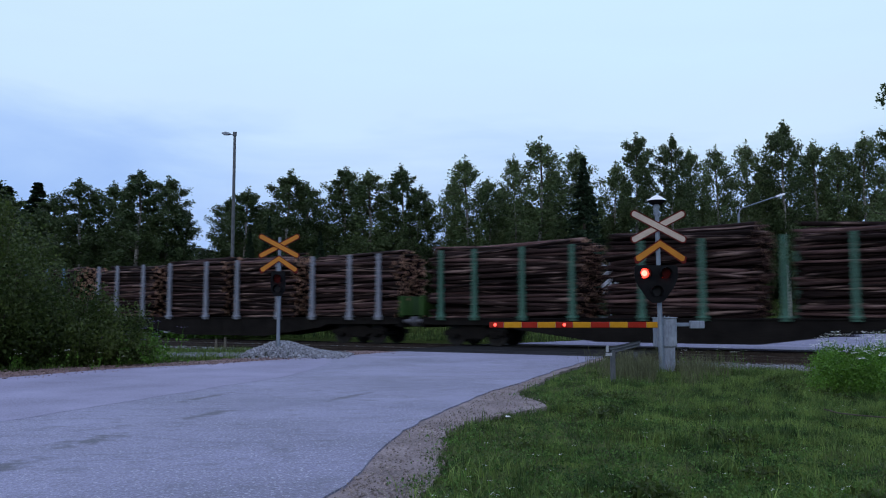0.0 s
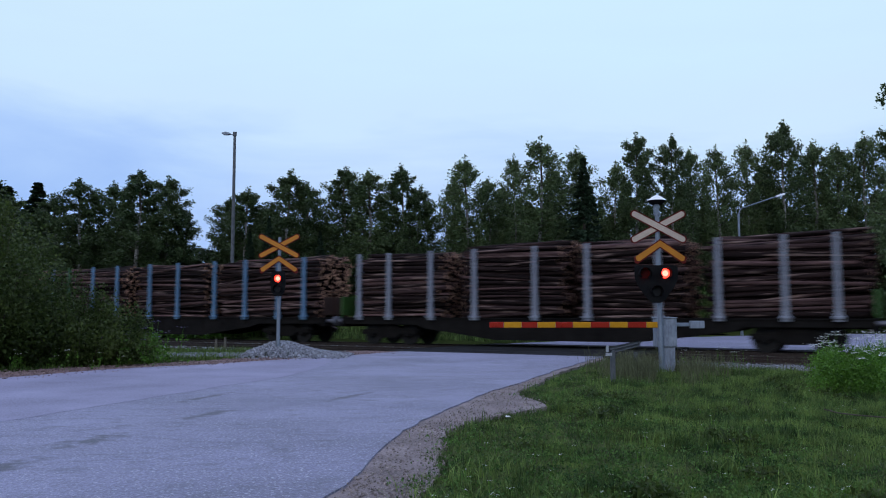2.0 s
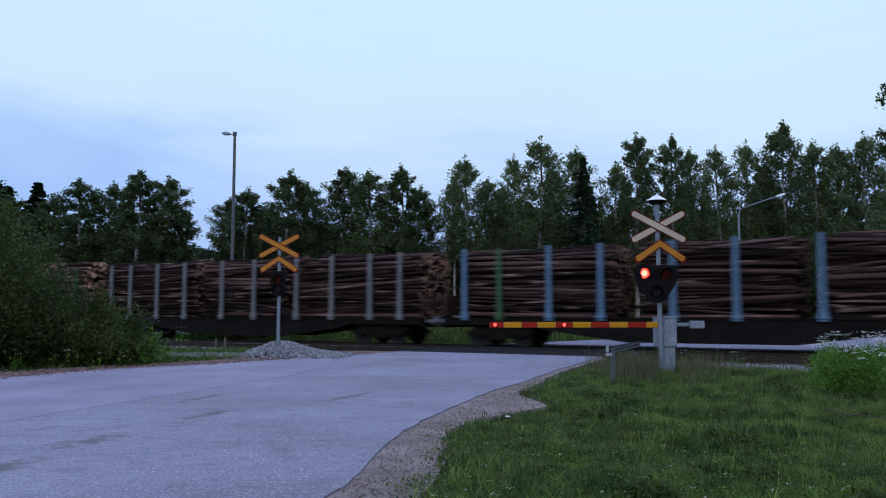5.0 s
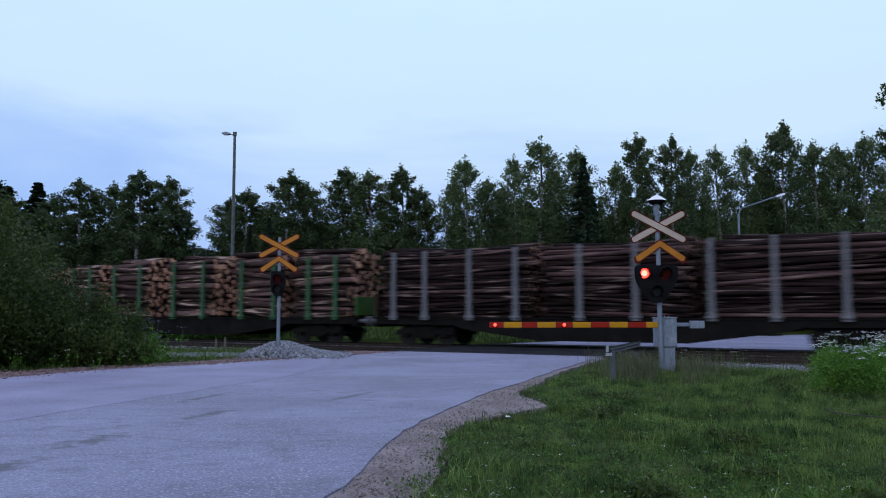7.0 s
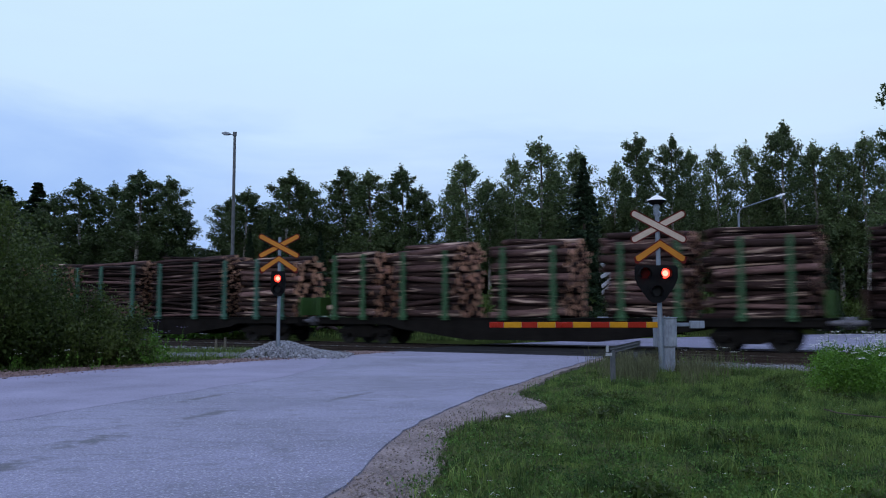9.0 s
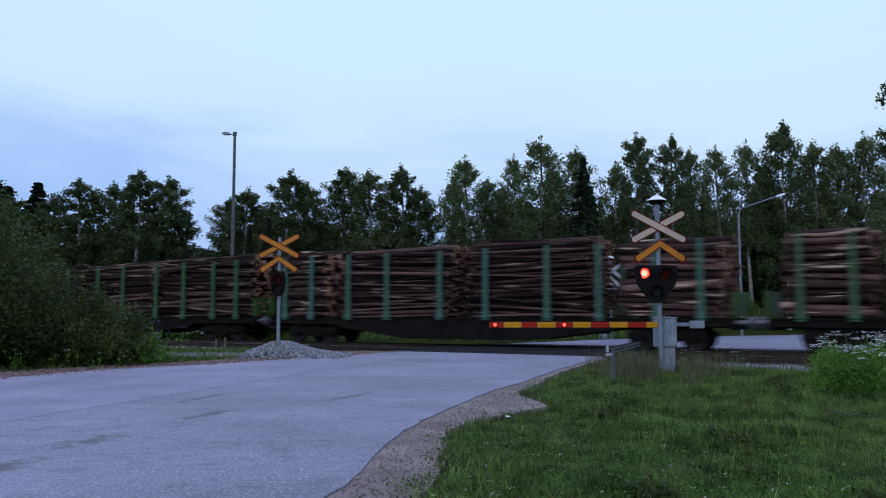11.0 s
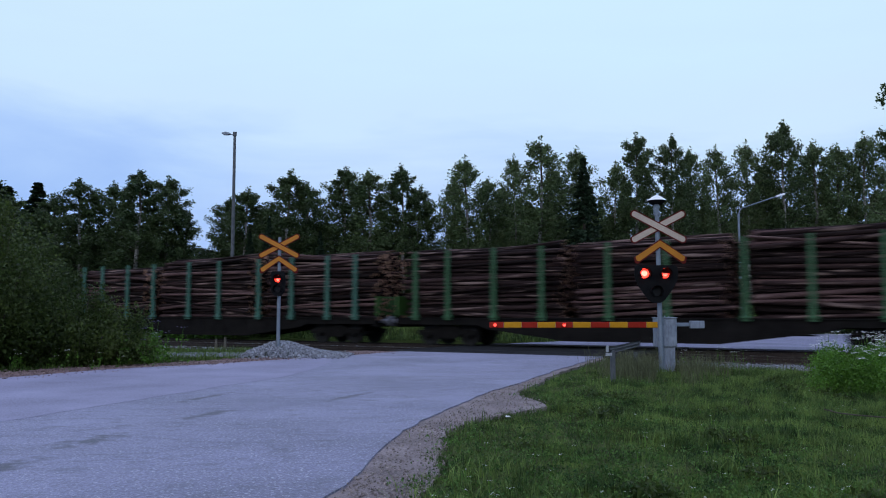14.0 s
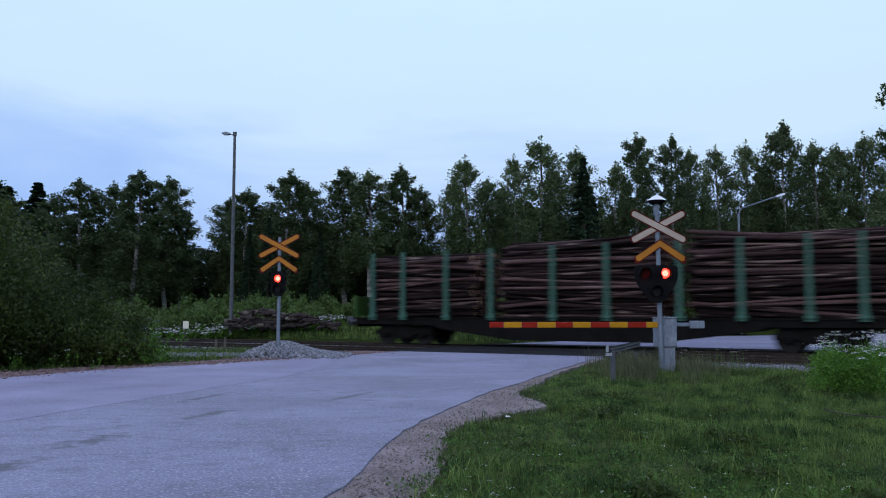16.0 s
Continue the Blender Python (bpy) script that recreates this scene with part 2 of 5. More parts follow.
BARK_MATS = {
    "pulp": scraped(material("pulpwood_bark", (0.008, 0.0045, 0.0045), (0.066, 0.038, 0.036), 0.9, 3, 26, 0.8, spread=0.6, skew=3.0, stretch=(0.25, 1, 1), spec=0.1), (0.23, 0.155, 0.135), 0.57, 0.68, 0.75),
    "saw": scraped(material("sawlog_bark", (0.022, 0.012, 0.012), (0.150, 0.088, 0.082), 0.9, 3, 26, 0.8, spread=0.6, skew=1.9, stretch=(0.25, 1, 1), spec=0.1), (0.44, 0.31, 0.25), 0.57, 0.65, 0.9),
}
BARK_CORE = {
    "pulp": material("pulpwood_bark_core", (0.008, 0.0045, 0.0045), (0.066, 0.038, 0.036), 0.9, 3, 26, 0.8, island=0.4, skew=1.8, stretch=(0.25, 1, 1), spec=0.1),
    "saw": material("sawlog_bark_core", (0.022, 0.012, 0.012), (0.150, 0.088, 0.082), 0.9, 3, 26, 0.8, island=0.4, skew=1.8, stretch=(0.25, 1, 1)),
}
CUT_MATS = {
    "pulp": material("pulpwood_cut_end", (0.18, 0.086, 0.055), (0.42, 0.235, 0.15), 0.9, 5, 40, 0.4, spread=0.4),
    "saw": material("sawlog_cut_end", (0.27, 0.125, 0.078), (0.52, 0.28, 0.175), 0.9, 5, 40, 0.4, spread=0.4),
}
BIRCH_BARK = material("birch_bark", (0.06, 0.055, 0.05), (0.42, 0.40, 0.38), 0.8, 2.5, 9, 0.3, stretch=(1, 1, 3))
DARK_BARK = material("dark_bark", (0.035, 0.028, 0.022), (0.11, 0.09, 0.075), 0.95, 3, 18, 0.6)
LEAF_BIRCH = leaf_material("birch_leaf", (0.040, 0.070, 0.028), (0.135, 0.180, 0.072))
LEAF_DARK = leaf_material("dark_leaf", (0.028, 0.050, 0.020), (0.088, 0.122, 0.046))
LEAF_SPRUCE = leaf_material("spruce_needle", (0.010, 0.024, 0.012), (0.026, 0.045, 0.020), 0.7, 0.1)
LEAF_BUSH = leaf_material("bush_leaf", (0.016, 0.034, 0.008), (0.078, 0.106, 0.024))
LEAF_HERB = leaf_material("herb_leaf", (0.040, 0.115, 0.012), (0.125, 0.25, 0.034))
LEAF_CLOVER = leaf_material("clover_leaf", (0.020, 0.055, 0.012), (0.105, 0.195, 0.044), 0.7, 0.3, 1.4, 5.0, 0.10)
LEAF_WILLOW = leaf_material("willow_leaf", (0.054, 0.104, 0.026), (0.150, 0.222, 0.062))
GRASS = leaf_material("grass_blade", (0.013, 0.036, 0.008), (0.168, 0.242, 0.060), 0.7, 0.3, 1.1, 3.5, 0.10)
DRY_GRASS = leaf_material("dry_grass_blade", (0.060, 0.070, 0.034), (0.155, 0.162, 0.085), 0.7, 0.3)
PETAL = material("white_petal", (0.55, 0.55, 0.52), (0.75, 0.75, 0.72), 0.8, 8, 40, 0, island=0.15)
PETAL_BLUE = material("lupin_petal", (0.12, 0.10, 0.28), (0.24, 0.2, 0.42), 0.8, 8, 40, 0, island=0.2)
CHARRED = material("rotten_wood", (0.016, 0.011, 0.010), (0.062, 0.044, 0.040), 0.95, 3, 18, 0.6)
DEAD_WOOD = material("grey_dead_wood", (0.06, 0.05, 0.042), (0.18, 0.155, 0.13), 0.95, 3, 20, 0.6, island=0.4, stretch=(0.3, 1, 1))
SIGNAL_CREAM = material("cream_plate", (0.62, 0.60, 0.45), (0.78, 0.76, 0.6), 0.5, 4, 40, 0.05)


# ---- mesh helpers ----
def link_mesh(name, bm, mats, smooth=False):
    me = bpy.data.meshes.new(name)
    bm.to_mesh(me)
    bm.free()
    for m in mats if isinstance(mats, (list, tuple)) else [mats]:
        me.materials.append(m)
    if smooth:
        me.polygons.foreach_set("use_smooth", [True] * len(me.polygons))
    return me


def part(name, bm, mats, parent=None, label="", kind="", at=None, smooth=False):
    """One mesh object, under a thing or part; bm may be a bmesh or a ready mesh."""
    me = bm if isinstance(bm, bpy.types.Mesh) else link_mesh(name, bm, mats, smooth)
    ob = new(name, me)
    if parent:
        ob.parent = parent
    if at is not None:
        ob.matrix_basis = at
    return tagged(ob, label=label, kind=kind)


def thing(name, label, category, group="", kind="", at=None):
    ob = new(name)
    ob.empty_display_size = 0.2
    if at is not None:
        ob.matrix_basis = at
    return tagged(ob, label, category, group, kind)


def box(bm, x, y, z, sx, sy, sz, bevel=0.0, m=None, mat=0):
    """A box centred at x, y, z."""
    t = Matrix.Translation((x, y, z)) @ Matrix.Diagonal((sx, sy, sz, 1))
    r = bmesh.ops.create_cube(bm, size=1, matrix=(m @ t) if m else t)
    faces = {f for v in r["verts"] for f in v.link_faces}
    if bevel:
        edges = list({e for v in r["verts"] for e in v.link_edges})
        made = bmesh.ops.bevel(bm, geom=edges, offset=bevel, segments=1, affect="EDGES")
        faces |= set(made["faces"])
    for f in faces:
        if f.is_valid:
            f.material_index = mat
    return bm


def rod(bm, a, b, r0, r1=None, n=10, mat=0):
    """A tapered round bar from a to b."""
    a, b = Vector(a), Vector(b)
    d = b - a
    m = Matrix.Translation((a + b) / 2) @ d.to_track_quat("Z", "Y").to_matrix().to_4x4()
    r = bmesh.ops.create_cone(bm, cap_ends=True, segments=n, radius1=r0, radius2=r0 if r1 is None else r1, depth=d.length, matrix=m)
    for f in {f for v in r["verts"] for f in v.link_faces}:
        f.material_index = mat
    return bm


def prism(bm, outline, y0, y1, mat=0):
    """A plate: an outline in x and z, from y0 to y1."""
    front = [bm.verts.new((x, y0, z)) for x, z in outline]
    back = [bm.verts.new((x, y1, z)) for x, z in outline]
    fs = [bm.faces.new(front), bm.faces.new(back[::-1])]
    for i in range(len(front)):
        j = (i + 1) % len(front)
        fs.append(bm.faces.new((front[j], front[i], back[i], back[j])))
    for f in fs:
        f.material_index = mat
    return bm


def mesh_from(name, verts, faces, mats, index=None):
    me = bpy.data.meshes.new(name)
    me.from_pydata(verts, [], faces)
    for m in mats if isinstance(mats, (list, tuple)) else [mats]:
        me.materials.append(m)
    if index is not None:
        me.polygons.foreach_set("material_index", index)
    me.update()
    return me


# ---- the railway's own axes: s along the track (to the train's front), o towards the near side ----
ORIGIN = Vector((0.728, 36.796, 0.0))
ALONG = Vector((0.8544, -0.5197, 0.0))
NEAR = Vector((-0.5197, -0.8544, 0.0))
HEADING = math.degrees(math.atan2(ALONG.y, ALONG.x))


def rail_point(s, o, z=0.0):
    return ORIGIN + ALONG * s + NEAR * o + Vector((0, 0, z))


def rail_coords(x, y):
    d = Vector((x, y, 0)) - ORIGIN
    return d.dot(ALONG), d.dot(NEAR)


def rail_pose(s, o=0.0, z=0.0):
    """x forward along the track, y to the far side."""
    p = rail_point(s, o, z)
    return pose(p.x, p.y, p.z, 0, 0, HEADING)


def smooth_step(a, b, v):
    t = min(1.0, max(0.0, (v - a) / (b - a)))
    return t * t * (3 - 2 * t)


# ---- ground: one sheet to the horizon ----
ROAD_RIGHT = [(-3.0, -40.0), (-1.6, -6.0), (-1.15, 3.0), (-0.98, 5.0), (-0.87, 6.17), (-0.72, 7.38), (-0.49, 9.45), (0.04, 11.84), (0.77, 14.39), (1.77, 17.1), (2.78, 20.22), (4.92, 26.04), (5.35, 27.0)]
# where the driven lane's asphalt laps over the older strip
SEAM = [(-24.0, -14.0), (-9.8, 2.0), (-7.0, 7.0), (-5.56, 10.43), (-5.01, 12.58), (-4.28, 15.15), (-3.5, 17.9), (-3.2, 21.0), (-3.3, 24.5), (-3.62, 26.55)]
ROAD_LEFT = [(-60.0, -12.0), (-30.0, 5.0), (-20.0, 11.0), (-12.5, 15.5), (-9.5, 17.6), (-8.3, 20.2), (-6.1, 23.0), (-3.6, 26.6), (-1.6, 30.4)]
FAR_LEFT = [(2.0, 37.6), (5.2, 41.0), (10.4, 46.0), (20.0, 53.0), (36.0, 60.0), (80.0, 70.0)]
FAR_RIGHT = [(10.2, 33.9), (17.0, 29.8), (19.5, 31.5), (24.0, 38.5), (36.0, 46.5), (90.0, 58.0)]


def side_of(line, x, y):
    """The x of a line of points at y, which grows along it."""
    for (x0, y0), (x1, y1) in zip(line, line[1:]):
        if y0 <= y <= y1:
            return x0 + (x1 - x0) * (y - y0) / (y1 - y0)
    return line[0][0] if y < line[0][1] else line[-1][0]


def shoulder_width(y):
    w = 0.66 - 0.16 * smooth_step(7.0, 10.0, y) + 0.80 * math.exp(-((y - 12.5) / 1.35) ** 2) - 0.10 * smooth_step(13.0, 15.0, y) - 0.18 * smooth_step(15.0, 19.0, y)
    return w + 0.09 * noise.noise(Vector((y * 1.1, 3, 0))) + 0.08 * noise.noise(Vector((y * 4, 3, 0)))


def on_road(x, y, margin=0.0):
    s, o = rail_coords(x, y)
    if o > 5.5:
        return side_of(ROAD_LEFT, x, y) - margin < x < side_of(ROAD_RIGHT, x, y) + margin and y < 31
    if o < -1.5:
        return o < -2.3 and side_of(FAR_LEFT, x, y) - margin < x < side_of(FAR_RIGHT[1:], x, y) + margin
    return 0.8 - margin < s < 9.6 + margin


def height(x, y):
    s, o = rail_coords(x, y)
    z = -0.06 + 0.05 * noise.noise(Vector((x * 0.35, y * 0.35, 0))) + 0.03 * noise.noise(Vector((x * 1.3, y * 1.3, 4)))
    # verge that falls a little from the road's edge
    if o > 6.5 and x > 0:
        z -= 0.10 * smooth_step(0.4, 3.5, x - side_of(ROAD_RIGHT, x, y))
    # bank beyond the tracks, on the side away from the road
    bank = smooth_step(-5.5, -12.0, o) * smooth_step(3.0, -5.0, s + 0.35 * (o + 10))
    z += 0.75 * bank
    z += 0.9 * smooth_step(-14, -40, o) * smooth_step(6, 20, y - 42 - 0.9 * x if x > 0 else 20)
    if -5.2 < o < 7.9:
        z = min(z, -0.32)
    if on_road(x, y, 0.5):
        z = min(z, -0.10)
    return z


def build_ground():
    xs = np.unique(np.concatenate([np.linspace(-22, 24, 150), np.linspace(-70, 90, 80), np.array([-2500, -900, -400, -200, -120, 140, 220, 420, 900, 2500])]))
    ys = np.unique(np.concatenate([np.linspace(0, 46, 150), np.linspace(-60, 130, 80), np.array([-2500, -900, -300, -120, 180, 260, 420, 900, 2500])]))
    verts = [(float(x), float(y), height(x, y)) for y in ys for x in xs]
    w = len(xs)
    faces = [(j * w + i, j * w + i + 1, (j + 1) * w + i + 1, (j + 1) * w + i) for j in range(len(ys) - 1) for i in range(w - 1)]
    me = mesh_from("ground", verts, faces, SOIL)
    me.polygons.foreach_set("use_smooth", [True] * len(me.polygons))
    tagged(new("ground", me), "rough grassy ground with bare dark soil between tufts", "ground", kind="structure")


def resample(line, step, wobble=0.0, seed=0.0):
    out = []
    for (x0, y0), (x1, y1) in zip(line, line[1:]):
        n = max(1, int(math.hypot(x1 - x0, y1 - y0) / step))
        out += [(x0 + (x1 - x0) * i / n, y0 + (y1 - y0) * i / n) for i in range(n)]
    out.append(line[-1])
    return [(x + wobble * noise.noise(Vector((x * 1.7 + seed, y * 1.7, 0))), y + wobble * noise.noise(Vector((x * 1.7, y * 1.7 + seed, 7)))) for x, y in out]


def curved(line, n=8):
    """A smooth line through the points."""
    p = [line[0]] + list(line) + [line[-1]]
    out = []
    for a, b, c, d in zip(p, p[1:], p[2:], p[3:]):
        for i in range(n):
            t = i / n
            out.append(tuple(0.5 * (2 * b[k] + (c[k] - a[k]) * t + (2 * a[k] - 5 * b[k] + 4 * c[k] - d[k]) * t * t + (3 * b[k] - a[k] - 3 * c[k] + d[k]) * t ** 3) for k in (0, 1)))
    return out + [line[-1]]


def sheet(name, left, right, z, thick, mat, label, category, rows=60, cols=14, crown=0.0):
    """A slab between two edge lines, matched by their share of length."""
    def at(line, u):
        lens = [math.hypot(b[0] - a[0], b[1] - a[1]) for a, b in zip(line, line[1:])]
        d = u * sum(lens)
        for (a, b), le in zip(zip(line, line[1:]), lens):
            if d <= le or b is line[-1]:
                t = min(1, d / le)
                return a[0] + (b[0] - a[0]) * t, a[1] + (b[1] - a[1]) * t
            d -= le
    verts, faces = [], []
    for j in range(rows + 1):
        a, b = at(left, j / rows), at(right, j / rows)
        for i in range(cols + 1):
            t = i / cols
            x, y = a[0] + (b[0] - a[0]) * t, a[1] + (b[1] - a[1]) * t
            verts.append((x, y, z + crown * 4 * t * (1 - t) + 0.012 * noise.noise(Vector((x * 0.4, y * 0.4, 2)))))
    w = cols + 1
    for j in range(rows):
        for i in range(cols):
            faces.append((j * w + i, j * w + i + 1, (j + 1) * w + i + 1, (j + 1) * w + i))
    top = len(verts)
    ring = [i for i in range(w)] + [j * w + cols for j in range(1, rows + 1)] + [rows * w + i for i in range(cols - 1, -1, -1)] + [j * w for j in range(rows - 1, 0, -1)]
    verts += [(verts[i][0], verts[i][1], verts[i][2] - thick) for i in ring]
    for k in range(len(ring)):
        m = (k + 1) % len(ring)
        faces.append((ring[m], ring[k], top + k, top + m))
    me = mesh_from(name, verts, faces, mat)
    return tagged(new(name, me), label, category, kind="structure")


def build_roads():
    left = curved(ROAD_LEFT)
    right = resample(curved(ROAD_RIGHT), 0.25, 0.10)
    # close the road at the crossing's near edge
    sheet("road", left, right, 0.0, 0.09, ASPHALT, "worn pale grey asphalt road with cracks and patches", "road", 220, 24, 0.0)
    sheet("road_far", curved(FAR_LEFT), curved(FAR_RIGHT), 0.0, 0.09, ASPHALT, "pale asphalt road beyond the railway crossing", "road", 60, 8)
    sheet("road_strip", curved(ROAD_LEFT[:8]), resample(curved(SEAM), 0.25, 0.07, 3.0), 0.004, 0.003, ASPHALT_OLD, "older bleached asphalt strip along the road's outer side", "road", 220, 12)
    inner = [(x - 0.25, y) for x, y in right if -12 < y < 26.4]
    outer = []
    for x, y in inner:
        wide = shoulder_width(y)
        outer.append((x + 0.25 + wide, y))
    sheet("shoulder", inner, outer, -0.018, 0.07, GRAVEL, "pinkish grey gravel shoulder along the asphalt", "road shoulder", 240, 8)
    inner = [(x + 0.2, y) for x, y in left if y > -5]
    outer = [(x - 1.6 - 0.3 * noise.noise(Vector((x, y, 0))), y + 1.0 + 0.3 * noise.noise(Vector((x * 0.8, y, 5)))) for x, y in inner]
    sheet("shoulder_left", outer, inner, -0.012, 0.07, GRAVEL_RED, "reddish gravel strip along the road's edge", "road shoulder", 150, 5)


def bed_section(o0):
    """Across the ballast: half widths and heights."""
    far = 4.9 if o0 == 0 else 2.3
    return [(o0 - far - 0.3, -0.42), (o0 - far + 0.6, -0.20), (o0 - 1.35, -0.16), (o0 + 1.35, -0.16), (o0 + 1.6, -0.20), (o0 + 2.3, -0.42)]


def sweep_s(name, section, s0, s1, step, mat, rough=0.0, closed=False):
    n = int((s1 - s0) / step)
    verts, faces, k = [], [], len(section)
    for i in range(n + 1):
        s = s0 + (s1 - s0) * i / n
        for o, z in section:
            p = rail_point(s, o, z + (rough * noise.noise(Vector((s * 2.1, o * 2.1, 0))) if rough else 0))
            verts.append(tuple(p))
    for i in range(n):
        for j in range(k if closed else k - 1):
            m = (j + 1) % k
            faces.append((i * k + j, i * k + m, (i + 1) * k + m, (i + 1) * k + j))
    if closed:
        faces += [tuple(range(k))[::-1], tuple(n * k + j for j in range(k))]
    return mesh_from(name, verts, faces, mat)


def rail_section(o):
    return [(o - 0.07, -0.15), (o + 0.07, -0.15), (o + 0.07, -0.135), (o + 0.012, -0.11), (o + 0.012, -0.04), (o + 0.035, -0.03), (o + 0.035, 0.0), (o - 0.035, 0.0), (o - 0.035, -0.03), (o - 0.012, -0.04), (o - 0.012, -0.11), (o - 0.07, -0.135)]


def build_track(o0, label):
    track = thing("railway_track", label, "railway track", kind="structure")
    bed = part("ballast_bed", sweep_s("ballast_bed", bed_section(o0), -230, 210, 0.8, BALLAST_BED, 0.03), None, track)
    for side in (-0.797, 0.797):
        part("rail", sweep_s("rail", rail_section(o0 + side), -230, 210, 20, RAIL, closed=True), None, track, "rusty steel rail with a worn bright head")
    bm = bmesh.new()
    box(bm, 0, 0, -0.07, 0.24, 2.6, 0.15, 0.015)
    sl = link_mesh("sleeper", bm, SLEEPER)
    s = -66.0
    while s < 28:
        if not -0.2 < s < 10.6:
            part("sleeper", sl, None, track, at=rail_pose(s, o0, -0.12))
        s += 0.61
    return track


def build_crossing():
    crossing = thing("level_crossing", "dark rubber and plank panels across two railway tracks", "level crossing", kind="structure")
    strips = [(-2.6, -0.86), (-0.70, 0.0), (0.0, 0.70), (0.86, 1.75), (1.75, 2.7), (2.7, 3.64), (3.80, 4.5), (4.5, 5.2), (5.36, 6.35)]
    for o0, o1 in strips:
        bm = bmesh.new()
        box(bm, 0, 0, 0, 0.995, o1 - o0 - 0.015, 0.16, 0.012)
        me = link_mesh("panel", bm, PANEL)
        for i in range(9):
            part("panel", me, None, crossing, at=rail_pose(1.0 + i * 1.0, (o0 + o1) / 2, -0.072))


# ---- the train ----
PITCH = 23.41
STAKES = (-10.03, -8.37, -6.13, -3.94, -1.13, 1.13, 3.94, 6.13, 8.37, 10.03)
DECK = 1.23
STAKE_TOP = 4.14
WHEEL_R = 0.48


def travelled(t):
    return 9.412 * t + 0.0376 * t * t


def wagon_s(n, t):
    return 9.93 - PITCH * n + travelled(t)


def stake_mesh():
    bm = bmesh.new()
    h = STAKE_TOP - DECK
    # a folded channel, wider at its foot
    for z0, z1, w0, w1 in ((-0.12, 0.35, 0.30, 0.19), (0.35, h, 0.19, 0.15)):
        lo = [bm.verts.new((sx * w0 / 2, y, DECK + z0)) for sx, y in ((-1, 0), (1, 0), (1, 0.13), (-1, 0.13))]
        hi = [bm.verts.new((sx * w1 / 2, y, DECK + z1)) for sx, y in ((-1, 0), (1, 0), (1, 0.10), (-1, 0.10))]
        for i in range(4):
            j = (i + 1) % 4
            bm.faces.new((lo[i], lo[j], hi[j], hi[i]))
        bm.faces.new(hi)
        bm.faces.new(lo[::-1])
    box(bm, 0, 0.05, DECK + 0.02, 0.36, 0.2, 0.10, 0.015)
    return bm


def wheelset_mesh():
    bm = bmesh.new()
    rod(bm, (0, -1.0, 0), (0, 1.0, 0), 0.08, n=10)
    for y in (-0.80, 0.80):
        rod(bm, (0, y - 0.06, 0), (0, y + 0.06, 0), WHEEL_R, n=28)
        rod(bm, (0, y - 0.07 * (1 if y > 0 else -1), 0), (0, y - 0.045 * (1 if y > 0 else -1), 0), WHEEL_R + 0.025, n=28)
        rod(bm, (0, y - 0.1, 0), (0, y + 0.1, 0), 0.14, n=14)
        for k in range(4):
            a = k * math.pi / 2
            rod(bm, (0.28 * math.cos(a), y - 0.07, 0.28 * math.sin(a)), (0.28 * math.cos(a), y + 0.07, 0.28 * math.sin(a)), 0.05, n=8)
    return bm


def bogie_frame_mesh():
    bm = bmesh.new()
    for y in (-1.02, 1.02):
        out = [(-1.5, 0.46), (-1.5, 0.66), (-0.75, 0.70), (-0.45, 0.86), (0.45, 0.86), (0.75, 0.70), (1.5, 0.66), (1.5, 0.46), (0.7, 0.50), (0.4, 0.30), (-0.4, 0.30), (-0.7, 0.50)]
        prism(bm, out, y - 0.06, y + 0.06)
        for x in (-1.0, 1.0):
            box(bm, x, y, 0.48, 0.30, 0.2, 0.28, 0.03)
        for x in (-0.16, 0.16):
            rod(bm, (x, y, 0.34), (x, y, 0.62), 0.11, n=10)
    box(bm, 0, 0, 0.72, 0.5, 2.1, 0.22, 0.02)
    return bm


def underframe_mesh():
    bm = bmesh.new()
    for y in (-1.28, 1.28):
        # fish-bellied side sill
        out = [(-11.1, 1.20), (-11.1, 0.92), (-7.0, 0.90), (-6.5, 0.74), (-3.1, 0.30), (3.1, 0.30), (6.5, 0.74), (7.0, 0.90), (11.1, 0.92), (11.1, 1.20)]
        prism(bm, out, y - 0.02, y + 0.02)
        box(bm, 0, y, 1.19, 22.2, 0.14, 0.05)
        box(bm, 0, y, 0.31, 6.2, 0.12, 0.04)
        for i in range(9):
            box(bm, -6 + i * 1.5, y, 0.72 if abs(i - 4) < 3 else 0.98, 0.03, 0.09, 0.78 if abs(i - 4) < 3 else 0.3)
    box(bm, 0, 0, 1.0, 22.1, 0.5, 0.3)
    box(bm, 0, 0, 1.19, 22.1, 2.5, 0.05)
    for i in range(12):
        box(bm, -10.45 + i * 1.9, 0, 1.02, 0.12, 2.5, 0.28)
    for x in (-11.05, 11.05):
        box(bm, x, 0, 1.0, 0.14, 2.6, 0.42, 0.02)
    # brake rods and reservoirs
    rod(bm, (-1.9, -0.7, 0.62), (-0.3, -0.7, 0.62), 0.19, n=12)
    rod(bm, (0.6, -0.6, 0.60), (1.6, -0.6, 0.60), 0.15, n=12)
    rod(bm, (-6.0, 0.3, 0.6), (6.0, 0.3, 0.6), 0.03, n=6)
    return bm


